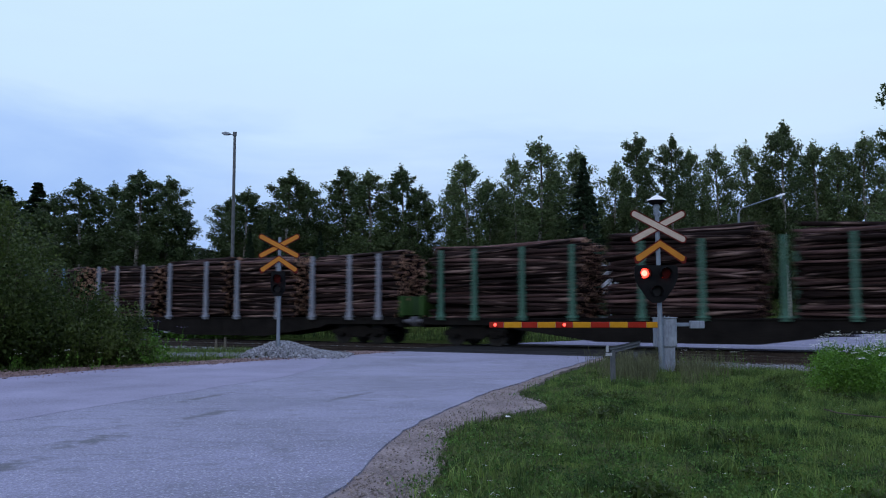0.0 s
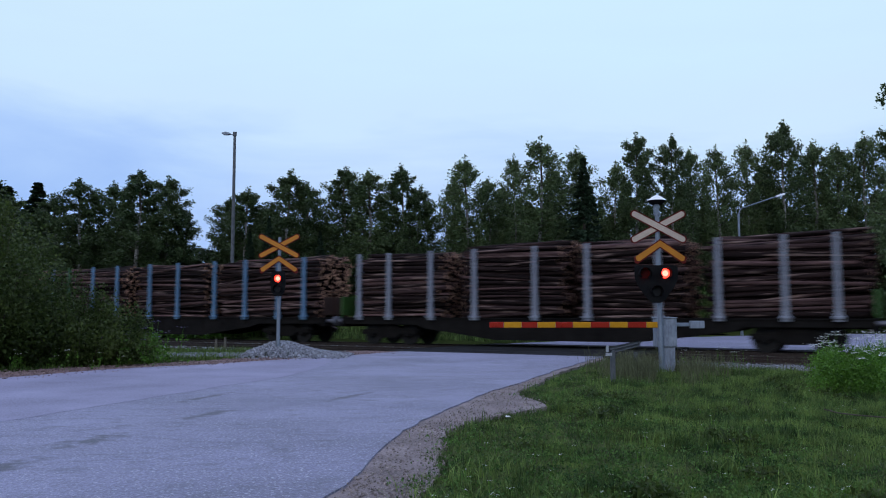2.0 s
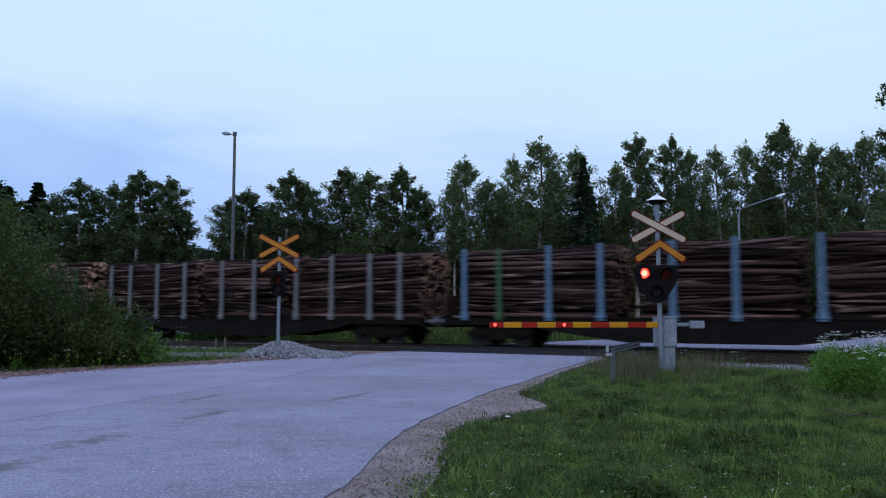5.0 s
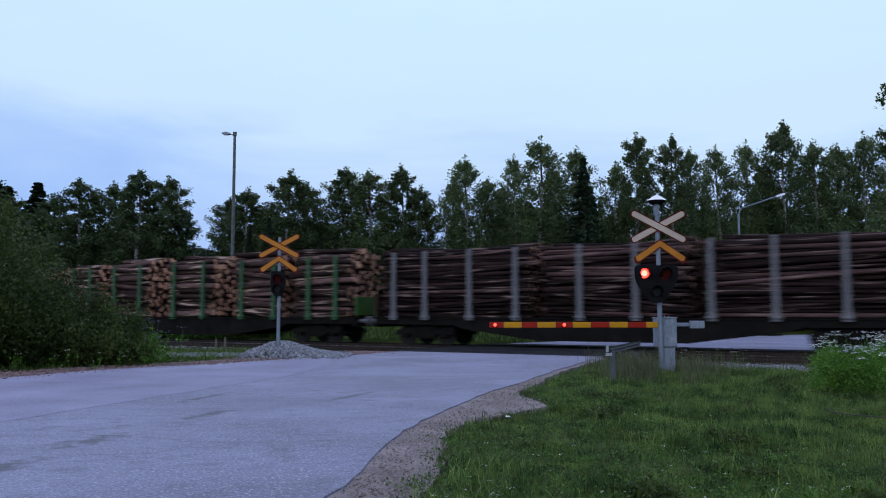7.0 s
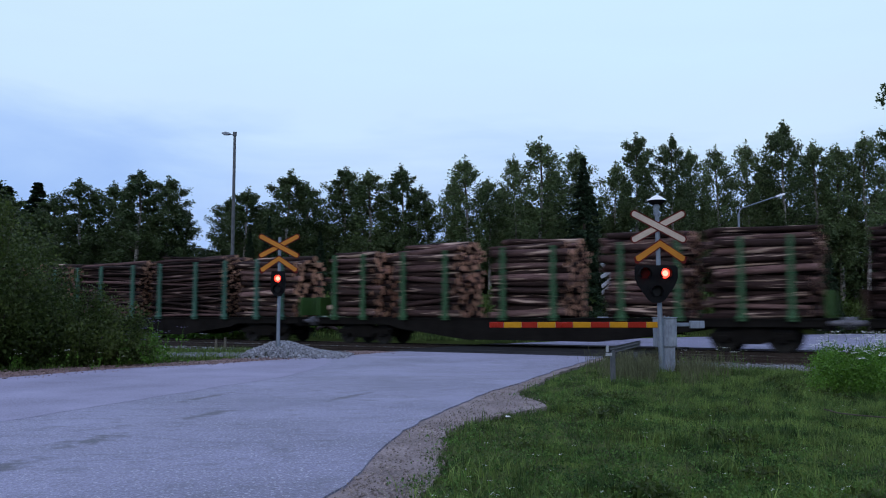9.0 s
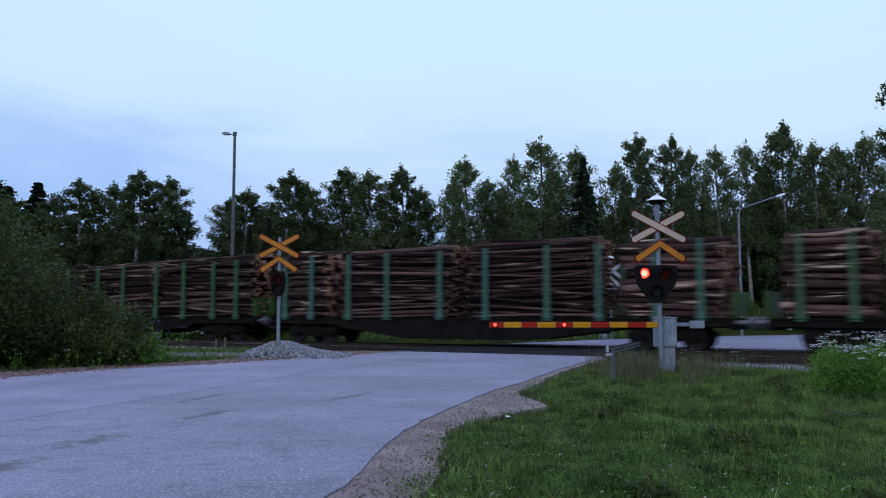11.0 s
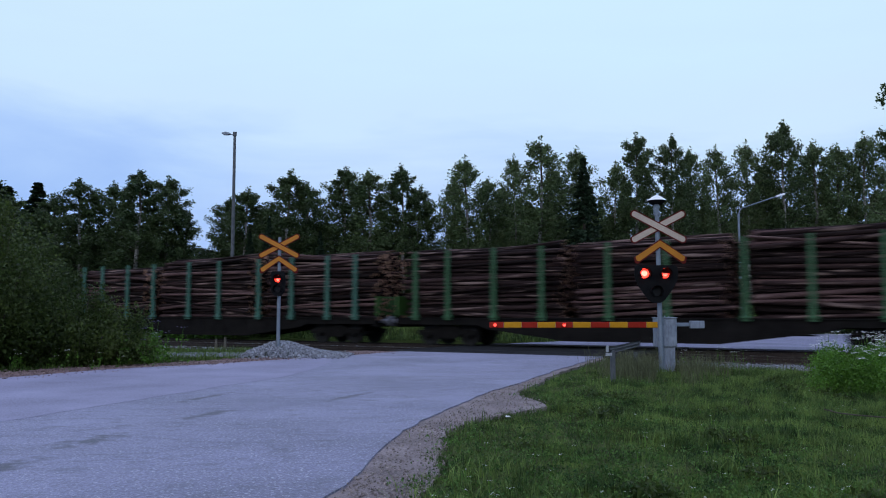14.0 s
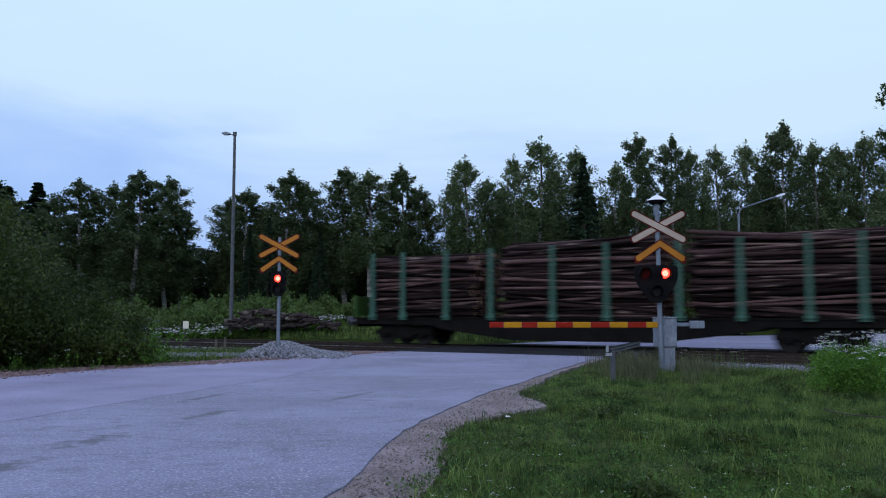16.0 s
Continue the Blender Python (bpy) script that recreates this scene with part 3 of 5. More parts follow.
def log_mesh(length, r, seed, sides=8, rings=4):
    """A slightly bent, tapered log along x, with paler cut ends."""
    rnd = random.Random(seed)
    verts, faces, index = [], [], []
    bend = [rnd.uniform(-1, 1) * 0.03 for _ in range(2)]
    for i in range(rings + 1):
        u = i / rings
        x = (u - 0.5) * length
        cy, cz = bend[0] * math.sin(math.pi * u), bend[1] * math.sin(math.pi * u)
        rr = r * (1.09 - 0.2 * u) * (1 + rnd.uniform(-0.04, 0.04))
        for k in range(sides):
            a = 2 * math.pi * k / sides
            verts.append((x, cy + rr * math.cos(a), cz + rr * math.sin(a)))
    for i in range(rings):
        for k in range(sides):
            m = (k + 1) % sides
            faces.append((i * sides + k, i * sides + m, (i + 1) * sides + m, (i + 1) * sides + k))
            index.append(0)
    faces += [tuple(range(sides)), tuple(rings * sides + k for k in range(sides))[::-1]]
    index += [1, 1]
    return verts, [f[::-1] for f in faces], index


LOGS = {}


def shared_log(kind, length, variant):
    key = (kind, round(length, 1), variant)
    if key not in LOGS:
        r = (0.064, 0.082, 0.050, 0.095)[variant] if kind == "pulp" else (0.125, 0.16, 0.10, 0.142)[variant]
        v, f, i = log_mesh(length, r, (7 * variant + round(length * 10)) % 999)
        me = mesh_from("log", v, f, [BARK_MATS[kind], CUT_MATS[kind]], i)
        me.polygons.foreach_set("use_smooth", [k == 0 for k in i])
        LOGS[key] = (me, r)
    return LOGS[key]


def build_log_stack(kind, length, tall, seed, label):
    """Logs laid along x, centred, standing on z = 0; the near and top ones are parts."""
    rnd = random.Random(seed)
    stack = thing("log_stack", label, "log stack", "log stacks on the train")
    step = 0.153 if kind == "pulp" else 0.285
    half, core_v, core_f, core_i = 1.22, [], [], []
    row, z = 0, step * 0.5
    while z < tall:
        y, col = -half + step * (0.5 + 0.5 * (row % 2)), 0
        while y < half - step * 0.3:
            crown = tall - 0.24 * (abs(y) / half) ** 2 - rnd.uniform(0, 0.12)
            if z < crown:
                jy, jz, jx = y + rnd.uniform(-0.03, 0.03), z + rnd.uniform(-0.045, 0.045), rnd.uniform(-0.26, 0.26)
                tilt, yaw = rnd.gauss(0, 2.3 if col == 0 else 1.7), rnd.gauss(0, 0.8)
                ln = length + rnd.choice((-0.3, -0.1, 0.0, 0.1))
                if col == 0 or z + step >= crown - 0.12 and y < 0.7:
                    me, r = shared_log(kind, ln, rnd.randrange(4))
                    part("log", me, None, stack, at=Matrix.Translation((jx, jy, jz)) @ pose(0, 0, 0, 0, tilt, yaw) @ pose(0, 0, 0, rnd.uniform(0, 360), 0, 180 * rnd.randrange(2)))
                else:
                    r = step * rnd.uniform(0.42, 0.58)
                    v, f, i = log_mesh(ln, r, rnd.randrange(9999), 6, 2)
                    m = Matrix.Translation((jx, jy, jz)) @ pose(0, 0, 0, 0, tilt, yaw)
                    base = len(core_v)
                    core_v += [tuple(m @ Vector(p)) for p in v]
                    core_f += [tuple(base + q for q in face) for face in f]
                    core_i += i
            y += step
            col += 1
        z += step * 0.88
        row += 1
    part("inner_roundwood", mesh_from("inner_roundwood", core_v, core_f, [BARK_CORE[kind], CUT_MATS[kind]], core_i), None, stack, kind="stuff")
    return stack


# per wagon: stake colours, end-plate colour, and stacks as (from, to, height, kind)
TRAIN = [
    ("green", [(-10.7, -3.5, 3.17, "pulp"), (-2.6, 3.1, 3.36, "pulp"), (4.3, 10.8, 3.22, "pulp")]),
    ("grey", [(-10.4, -5.5, 2.85, "pulp"), (-4.6, 0.1, 3.16, "pulp"), (0.8, 4.9, 3.08, "pulp"), (5.7, 11.0, 2.98, "pulp")]),
    ("blue", [(-10.4, -3.4, 2.84, "pulp"), (-2.5, 3.2, 2.88, "pulp"), (4.0, 10.9, 2.94, "pulp")]),
    ("steel", [(-10.9, -3.2, 3.02, "pulp"), (-2.8, 3.2, 3.00, "pulp"), (3.8, 11.2, 2.96, "pulp")]),
    ("leaf", [(-10.6, -7.7, 3.10, "saw"), (-6.8, -3.3, 3.25, "saw"), (-1.9, 1.75, 3.22, "saw"), (3.1, 6.5, 3.40, "saw"), (7.05, 10.85, 3.36, "saw")]),
    ("green", [(-10.5, -7.4, 3.22, "saw"), (-6.6, -0.7, 3.16, "pulp"), (0.2, 5.8, 3.24, "pulp"), (6.8, 10.9, 2.96, "saw")]),
    ("leaf", [(-10.7, -3.1, 2.98, "pulp"), (-2.6, 3.4, 3.05, "pulp"), (4.0, 11.1, 3.27, "pulp")]),
    ("green", [(-10.4, -4.7, 2.78, "pulp"), (-3.6, 3.4, 3.15, "pulp"), (4.2, 11.2, 3.10, "pulp")]),
]
COLOUR_WORDS = {"green": "sea-green", "grey": "light grey", "blue": "pale blue", "steel": "weathered grey", "leaf": "leaf-green"}
WAGONS, STACKS, WHEELSETS = [], [], []


def build_train():
    stake = stake_mesh()
    meshes = {c: link_mesh("stake", stake.copy(), STAKE_MATS[c]) for c in STAKE_MATS}
    stake.free()
    frame_me = link_mesh("underframe", underframe_mesh(), UNDERFRAME)
    bogie_me = link_mesh("bogie", bogie_frame_mesh(), UNDERFRAME)
    wheel_me = link_mesh("wheelset", wheelset_mesh(), WHEEL)
    bm = bmesh.new()
    rod(bm, (0, 0, 0), (0.45, 0, 0), 0.09, n=12)
    rod(bm, (0.45, 0, 0), (0.55, 0, 0), 0.22, n=18)
    buffer_me = link_mesh("buffer", bm, BUFFER_STEEL)
    bm = bmesh.new()
    box(bm, 0, 0, 0, 0.7, 0.10, 0.12, 0.02)
    box(bm, 0.25, 0, -0.12, 0.08, 0.08, 0.3, 0.02)
    coupler_me = link_mesh("coupler", bm, UNDERFRAME)
    for n, (colour, loads) in enumerate(TRAIN):
        wagon = thing("log_wagon", "flat railway log wagon with %s side stakes, loaded with roundwood" % COLOUR_WORDS[colour], "railway wagon", "wagons of the log train")
        part("underframe", frame_me, None, wagon, "soot-dark steel underframe")
        for i, x in enumerate(STAKES):
            c = "leaf" if colour == "blue" and i == 1 else colour
            for y, turn in ((-1.46, 0), (1.46, 180)):
                part("stake", meshes[c], None, wagon, "%s painted steel stake" % COLOUR_WORDS[c], at=pose(x, y, 0, 0, 0, turn))
        for x in (-8.6, 8.6):
            bogie = part("bogie", bogie_me, None, wagon, "black cast bogie frame", at=pose(x, 0, 0))
            for dx in (-1.0, 1.0):
                WHEELSETS.append(part("wheelset", wheel_me, None, bogie, at=pose(dx, 0, WHEEL_R)))
                WHEELSETS[-1].matrix_basis = pose(dx, 0, WHEEL_R)
        for x, turn in ((-11.12, 180), (11.12, 0)):
            for y in (-0.88, 0.88):
                part("buffer", buffer_me, None, wagon, at=pose(x, y, 1.05, 0, 0, turn))
            part("coupler", coupler_me, None, wagon, at=pose(x + (0.3 if x > 0 else -0.3), 0, 1.03, 0, 0, turn))
            bm = bmesh.new()
            box(bm, 0, 0, DECK + 0.52, 0.06, 2.5, 0.86, 0.01)
            for y in (-1.2, -0.4, 0.4, 1.2):
                box(bm, 0.05 if x > 0 else -0.05, y, DECK + 0.48, 0.06, 0.08, 0.98, 0.01)
            part("end_plate", bm, RUST_PLATE if colour in ("blue", "steel") else GREEN_PLATE, wagon, "low painted end plate", at=pose(x, 0, 0))
        WAGONS.append((n, wagon))
        for k, (a, b, tall, kind) in enumerate(loads):
            words = "stack of bark-covered pulpwood logs lying between wagon stakes" if kind == "pulp" else "stack of thick pale-barked sawlogs lying between wagon stakes"
            stack = build_log_stack(kind, b - a - 0.2, tall, 100 * n + k, words)
            STACKS.append((n, (a + b) / 2, stack))


def motions():
    times = [i * 1.0 for i in range(17)]
    for n, wagon in WAGONS:
        walk(wagon, [(t, rail_pose(wagon_s(n, t))) for t in times])
    for n, x, stack in STACKS:
        walk(stack, [(t, rail_pose(wagon_s(n, t) + x, 0, DECK + 0.005)) for t in times])
    spin = [(i / 15, math.degrees(travelled(i / 15) / WHEEL_R)) for i in range(int(SECONDS * 15) + 1)]
    for w in WHEELSETS:
        x = w.matrix_basis.translation.x
        walk(w, [(t, pose(x, 0, WHEEL_R, 0, a % 360, 0)) for t, a in spin])
    # lamps glow steadily; added discs swing across them to imitate blinking
    for plate, on, lit, hidden in BLINK_DISCS:
        rows = []
        k = -2
        while True:
            t0 = 0.515 + 0.871 * k + (0.0 if on == "first" else 0.4355)
            for t, m in ((t0 - 0.035, hidden), (t0 + 0.035, lit), (t0 + 0.4, lit), (t0 + 0.47, hidden)):
                if 0 < t < SECONDS:
                    rows.append((t, m))
            k += 1
            if t0 > SECONDS:
                break
        rows = [(0.0, rows[0][1])] + rows + [(SECONDS, rows[-1][1])]
        walk(plate, rows)


BLINK_DISCS = []


# ---- crossing signals ----
def bar_outline(length, wide, angle, cx, cz):
    a = radians(angle)
    ux, uz = math.cos(a), math.sin(a)
    h, w, c = length / 2, wide / 2, wide * 0.28
    pts = [(-h, -w + c), (-h + c, -w), (h - c, -w), (h, -w + c), (h, w - c), (h - c, w), (-h + c, w), (-h, w - c)]
    return [(cx + x * ux - z * uz, cz + x * uz + z * ux) for x, z in pts]


def chevron_outline(half, drop, wide, cz):
    return [(-half, cz - drop - wide * 0.75), (-half - 0.03, cz - drop - wide * 0.05), (0, cz + wide * 0.55), (half + 0.03, cz - drop - wide * 0.05), (half, cz - drop - wide * 0.75), (half - 0.07, cz - drop - wide * 0.85), (0, cz - wide * 0.55), (-half + 0.07, cz - drop - wide * 0.85)]


def sign_plate(name, shapes, parent, face, label, back=False):
    """A plate on a red rim, the face 4 mm proud."""
    for outer, inner, dy in shapes:
        bm = bmesh.new()
        prism(bm, outer, dy, dy + 0.025)
        plate = part(name, bm, SIGN_BACK if back else SIGN_RED, parent, label)
        bm = bmesh.new()
        prism(bm, inner, dy - 0.004, dy + 0.001)
        if back:
            bm.free()
            continue
        part("sign_face", bm, face, plate)


def build_signal(name, at, label, face, twin=True, back=False, cap=True, lean=0.0):
    sig = thing(name, label, "crossing signal", "signals of the level crossing", at=at)
    bm = bmesh.new()
    rod(bm, (0, 0, -0.3), (lean, 0, 4.12), 0.068, 0.058, n=16)
    rod(bm, (0, 0, -0.05), (0, 0, 0.03), 0.13, n=16)
    part("post", bm, GALVANISED, sig, "galvanised steel post", smooth=False)
    shapes = [(bar_outline(1.62, 0.205, 28, lean, 3.80), bar_outline(1.55, 0.148, 28, lean, 3.80), -0.10), (bar_outline(1.62, 0.205, -28, lean, 3.80), bar_outline(1.55, 0.148, -28, lean, 3.80), -0.13)]
    sign_plate("cross_arm", shapes, sig, face, "crossing arm with a dark red rim", back)
    sign_plate("chevron", [(chevron_outline(0.66, 0.36, 0.21, 3.36), chevron_outline(0.62, 0.34, 0.145, 3.355), -0.10)], sig, SIGN_YELLOW, "orange chevron plate with a red rim", back)
    if back:
        sign_plate("chevron", [(chevron_outline(0.66, 0.36, 0.21, 3.0), chevron_outline(0.62, 0.34, 0.145, 3.0), -0.10)], sig, SIGN_YELLOW, "grey back of a chevron plate", back)
    if cap:
        bm = bmesh.new()
        rod(bm, (lean, 0, 4.08), (lean, 0, 4.42), 0.062, 0.062, n=16)
        rod(bm, (lean, 0, 4.12), (lean, 0, 4.17), 0.09, 0.09, n=16)
        rod(bm, (lean, 0, 4.30), (lean, 0, 4.36), 0.085, 0.085, n=16)
        box(bm, lean - 0.06, -0.03, 4.24, 0.06, 0.08, 0.14, 0.01)
        part("bell", bm, GALVANISED, sig, "grey warning bell housing", smooth=False)
        bm = bmesh.new()
        rod(bm, (lean, 0, 4.50), (lean, 0, 4.60), 0.26, 0.13, n=24)
        rod(bm, (lean, 0, 4.60), (lean, 0, 4.64), 0.13, 0.05, n=24)
        part("bell_cap", bm, WHITE_PAINT, sig, "white conical cap")
        bm = bmesh.new()
        rod(bm, (lean, 0, 4.40), (lean, 0, 4.50), 0.14, 0.25, n=24)
        part("cap_skirt", bm, BLACK_PAINT, sig, "dark skirt under the cap")
    if back:
        bm = bmesh.new()
        box(bm, -0.55, 0, 0.85, 0.5, 0.42, 0.76, 0.02)
        box(bm, -0.55, 0, 0.2, 0.34, 0.34, 0.6, 0.01)
        part("drive_box", bm, GREY_PAINT, sig, "grey barrier drive box on its pedestal")
        bm = bmesh.new()
        prism(bm, [(-0.14, 1.72), (0.14, 1.72), (0.50, 2.3), (0.50, 2.75), (-0.50, 2.75), (-0.50, 2.3)], -0.2, -0.16)
        part("backboard", bm, BLACK_PAINT, sig, "black lamp backboard seen from behind")
        return sig
    # head: back board, lamps with hoods, and an added blink disc over each red lamp
    bm = bmesh.new()
    if twin:
        out = [(-0.56, 2.72), (-0.50, 2.78), (0.50, 2.78), (0.56, 2.72), (0.56, 2.45), (0.48, 2.25), (0.22, 1.88), (0.10, 1.80), (-0.10, 1.80), (-0.22, 1.88), (-0.48, 2.25), (-0.56, 2.45)]
        lamps = [(-0.30, 2.57, "first"), (0.24, 2.57, "second"), (0.0, 2.10, None)]
    else:
        out = [(-0.24, 2.86), (-0.20, 2.90), (0.20, 2.90), (0.24, 2.86), (0.27, 2.5), (0.24, 2.20), (0.12, 2.02), (-0.12, 2.02), (-0.24, 2.20), (-0.27, 2.5)]
        lamps = [(0.0, 2.64, "second"), (0.0, 2.28, None)]
    prism(bm, [(x - 0.14, z) for x, z in out] if twin else out, -0.20, -0.16)
    board = part("backboard", bm, BLACK_PAINT, sig, "black lamp backboard")
    for x, z, phase in lamps:
        dx = -0.16 if twin else 0.0
        bm = bmesh.new()
        n, y0, y1, r = 20, -0.205, -0.40, 0.148
        for ra, rb, flip in ((r, r, False), (r - 0.012, r - 0.012, True)):
            for k in range(n):
                a0, a1 = math.pi * (-0.28 + 1.56 * k / n), math.pi * (-0.28 + 1.56 * (k + 1) / n)
                q = [(x + dx + ra * math.cos(a0), y0, z + ra * math.sin(a0)), (x + dx + ra * math.cos(a1), y0, z + ra * math.sin(a1)), (x + dx + rb * math.cos(a1), y1, z + rb * math.sin(a1)), (x + dx + rb * math.cos(a0), y1, z + rb * math.sin(a0))]
                bm.faces.new([bm.verts.new(v) for v in (q[::-1] if flip else q)])
        part("hood", bm, BLACK_PAINT, board, "black lamp hood")
        bm = bmesh.new()
        rod(bm, (x + dx, -0.205, z), (x + dx, -0.24, z), 0.128, 0.118, n=20)
        lens = part("lens", bm, LAMP_RED if phase else LENS_CLEAR, board, "round red lamp lens" if phase else "unlit lamp lens")
        if phase:
            bm = bmesh.new()
            rod(bm, (x + dx, -0.2405, z), (x + dx, -0.244, z), 0.078, 0.074, n=16)
            part("bulb", bm, LAMP_HOT, board, "bright lamp centre")
            # added disc, no part of a real lamp: covers the glow while off
            bm = bmesh.new()
            prism(bm, [(0.134 * math.cos(2 * math.pi * k / 20), 0.134 * math.sin(2 * math.pi * k / 20)) for k in range(20)], -0.252, -0.246)
            blink_disc = part("shutter", bm, LENS_DARK, board, "added red disc that swings over the lens to blink the lamp", at=pose(x + dx, 0, z))
            # open: swung up flat under the hood's roof, closed: across the lens
            lit = pose(x + dx, -0.25, z + 0.133) @ pose(0, 0, 0, 88, 0, 0) @ pose(0, 0.25, -0.133)
            BLINK_DISCS.append((blink_disc, phase, lit, pose(x + dx, 0, z)))
    return sig


def build_barrier():
    y = 21.62
    gate = thing("crossing_barrier", "lowered red and yellow striped barrier boom on a grey drive box", "barrier", at=pose(5.89, y, -0.12))
    bm = bmesh.new()
    box(bm, 0, 0.25, 0.995, 0.53, 0.42, 0.76, 0.02)
    box(bm, 0, 0.25, 1.385, 0.57, 0.46, 0.03, 0.008)
    drive = part("drive_box", bm, GREY_PAINT, gate, "grey painted steel drive box")
    bm = bmesh.new()
    prism(bm, [(-0.10, 0.66), (0.22, 0.66), (0.22, 1.33), (-0.10, 1.33)], 0.028, 0.036)
    part("door", bm, GREY_PAINT, drive)
    bm = bmesh.new()
    for x in (-0.12, 0.0, 0.11):
        rod(bm, (x, 0.25, 1.38), (x, 0.25, 1.44), 0.018, n=8)
    part("lifting_eyes", bm, GREY_PAINT, drive)
    bm = bmesh.new()
    box(bm, 0.05, 0.25, 0.28, 0.34, 0.34, 0.68, 0.01)
    part("pedestal", bm, GREY_PAINT, gate, "grey steel pedestal in the grass")
    bm = bmesh.new()
    box(bm, 0.52, 0.22, 1.205, 0.50, 0.06, 0.10, 0.01)
    box(bm, 0.52, 0.22, 1.18, 0.34, 0.08, 0.05, 0.01)
    arm = part("counterweight_arm", bm, GALVANISED, gate, "steel counterweight arm")
    bm = bmesh.new()
    box(bm, 0.84, 0.20, 1.205, 0.38, 0.12, 0.20, 0.015)
    part("counterweight", bm, GREY_PAINT, arm, "grey counterweight block")
    bm = bmesh.new()
    box(bm, -2.45, -0.06, 1.20, 4.44, 0.05, 0.13, 0.01)
    boom = part("boom", bm, GALVANISED, gate, "light boom core")
    edges = [-4.675, -4.30, -3.83, -3.42, -2.94, -2.49, -2.02, -1.53, -1.05, -0.57, -0.26]
    for i, (a, b) in enumerate(zip(edges, edges[1:])):
        bm = bmesh.new()
        box(bm, (a + b) / 2, -0.06, 1.20, b - a - 0.004, 0.07, 0.15, 0.012)
        part("band", bm, SIGN_RED_BRIGHT if i % 2 == 0 else SIGN_BAND, boom, "red band" if i % 2 == 0 else "amber band")
    for x in (-4.53, -2.72):
        bm = bmesh.new()
        rod(bm, (x, -0.097, 1.205), (x, -0.135, 1.205), 0.072, 0.066, n=16)
        lamp = part("boom_lamp", bm, SIGN_RED_BRIGHT, boom, "small boom lamp")
        bm = bmesh.new()
        rod(bm, (x, -0.136, 1.205), (x, -0.148, 1.205), 0.042, 0.038, n=14)
        # the lens sits on the boom, one level down from the gate
        lens = part("lamp_lens", bm, LAMP_BOOM, boom, "red boom lamp lens")
        # same added disc in boom red, hides the steady glow to blink it
        bm = bmesh.new()
        prism(bm, [(0.056 * math.cos(2 * math.pi * k / 16), 0.056 * math.sin(2 * math.pi * k / 16)) for k in range(16)], -0.160, -0.155)
        blink_disc = part("shutter", bm, SIGN_RED_BRIGHT, boom, "added red disc that swings over the lens to blink the lamp", at=pose(x, 0, 1.205))
        lit = pose(x, -0.157, 1.205 + 0.058) @ pose(0, 0, 0, 88, 0, 0) @ pose(0, 0.157, -0.058)
        BLINK_DISCS.append((blink_disc, "first", lit, pose(x, 0, 1.205)))


SIGN_RED_BRIGHT = material("boom_red", (0.21, 0.012, 0.006), (0.32, 0.022, 0.010), 0.6, 4, 40, 0.05, spec=0.1)
SIGN_BAND = material("boom_amber", (0.40, 0.18, 0.008), (0.54, 0.25, 0.014), 0.6, 4, 40, 0.05, spec=0.1)
LAMP_BOOM = material("boom_lamp_red", (0.5, 0.02, 0.01), (0.6, 0.03, 0.02), 0.3, 4, 40, 0, glow=((1.0, 0.06, 0.045), 4.0))


# ---- lamps, rail guard and small fixtures ----
def build_street_lamps():
    lamp = thing("street_lamp", "tall grey steel street lamp beyond the railway", "street lamp", "street lamps", at=pose(-13.4, 52.0, 0.5))
    bm = bmesh.new()
    rod(bm, (0, 0, -0.4), (0, 0, 12.5), 0.13, 0.085, n=14)
    rod(bm, (0, 0, 12.3), (0, 0, 12.56), 0.12, 0.12, n=14)
    part("pole", bm, POST_GREY, lamp, "tapered grey steel pole")
    bm = bmesh.new()
    rod(bm, (0, 0, 12.35), (-0.35, 0, 12.44), 0.04, n=10)
    part("bracket", bm, GALVANISED, lamp)
    bm = bmesh.new()
    prism(bm, [(-0.82, 12.44), (-0.80, 12.52), (-0.55, 12.56), (-0.30, 12.50), (-0.28, 12.41), (-0.45, 12.37), (-0.70, 12.38)], -0.14, 0.14)
    part("lamp_head", bm, GALVANISED, lamp, "flat grey lamp head")
    lamp = thing("street_lamp", "pale steel street lamp with a long raked arm", "street lamp", "street lamps", at=pose(19.6, 54.0, 0.0))
    bm = bmesh.new()
    rod(bm, (0, 0, -0.3), (0, 0, 8.0), 0.10, 0.07, n=14)
    part("pole", bm, GALVANISED, lamp, "pale steel pole")
    bm = bmesh.new()
    pts = [(0, 0, 7.95), (0.06, 0, 8.2), (0.25, 0, 8.4), (2.55, 0, 9.17)]
    for a, b in zip(pts, pts[1:]):
        rod(bm, a, b, 0.038, n=10)
    part("arm", bm, GALVANISED, lamp, "raked pale steel arm")
    bm = bmesh.new()
    m = pose(2.80, 0, 9.25, 0, -18, 0)
    box(bm, 0, 0, 0, 0.62, 0.24, 0.13, 0.045, m=m)
    part("lamp_head", bm, WHITE_PAINT, lamp, "white lamp head")


POST_GREY = material("dull_grey_steel", (0.06, 0.064, 0.072), (0.13, 0.136, 0.148), 0.6, 5, 50, 0.1, metal=0.3)


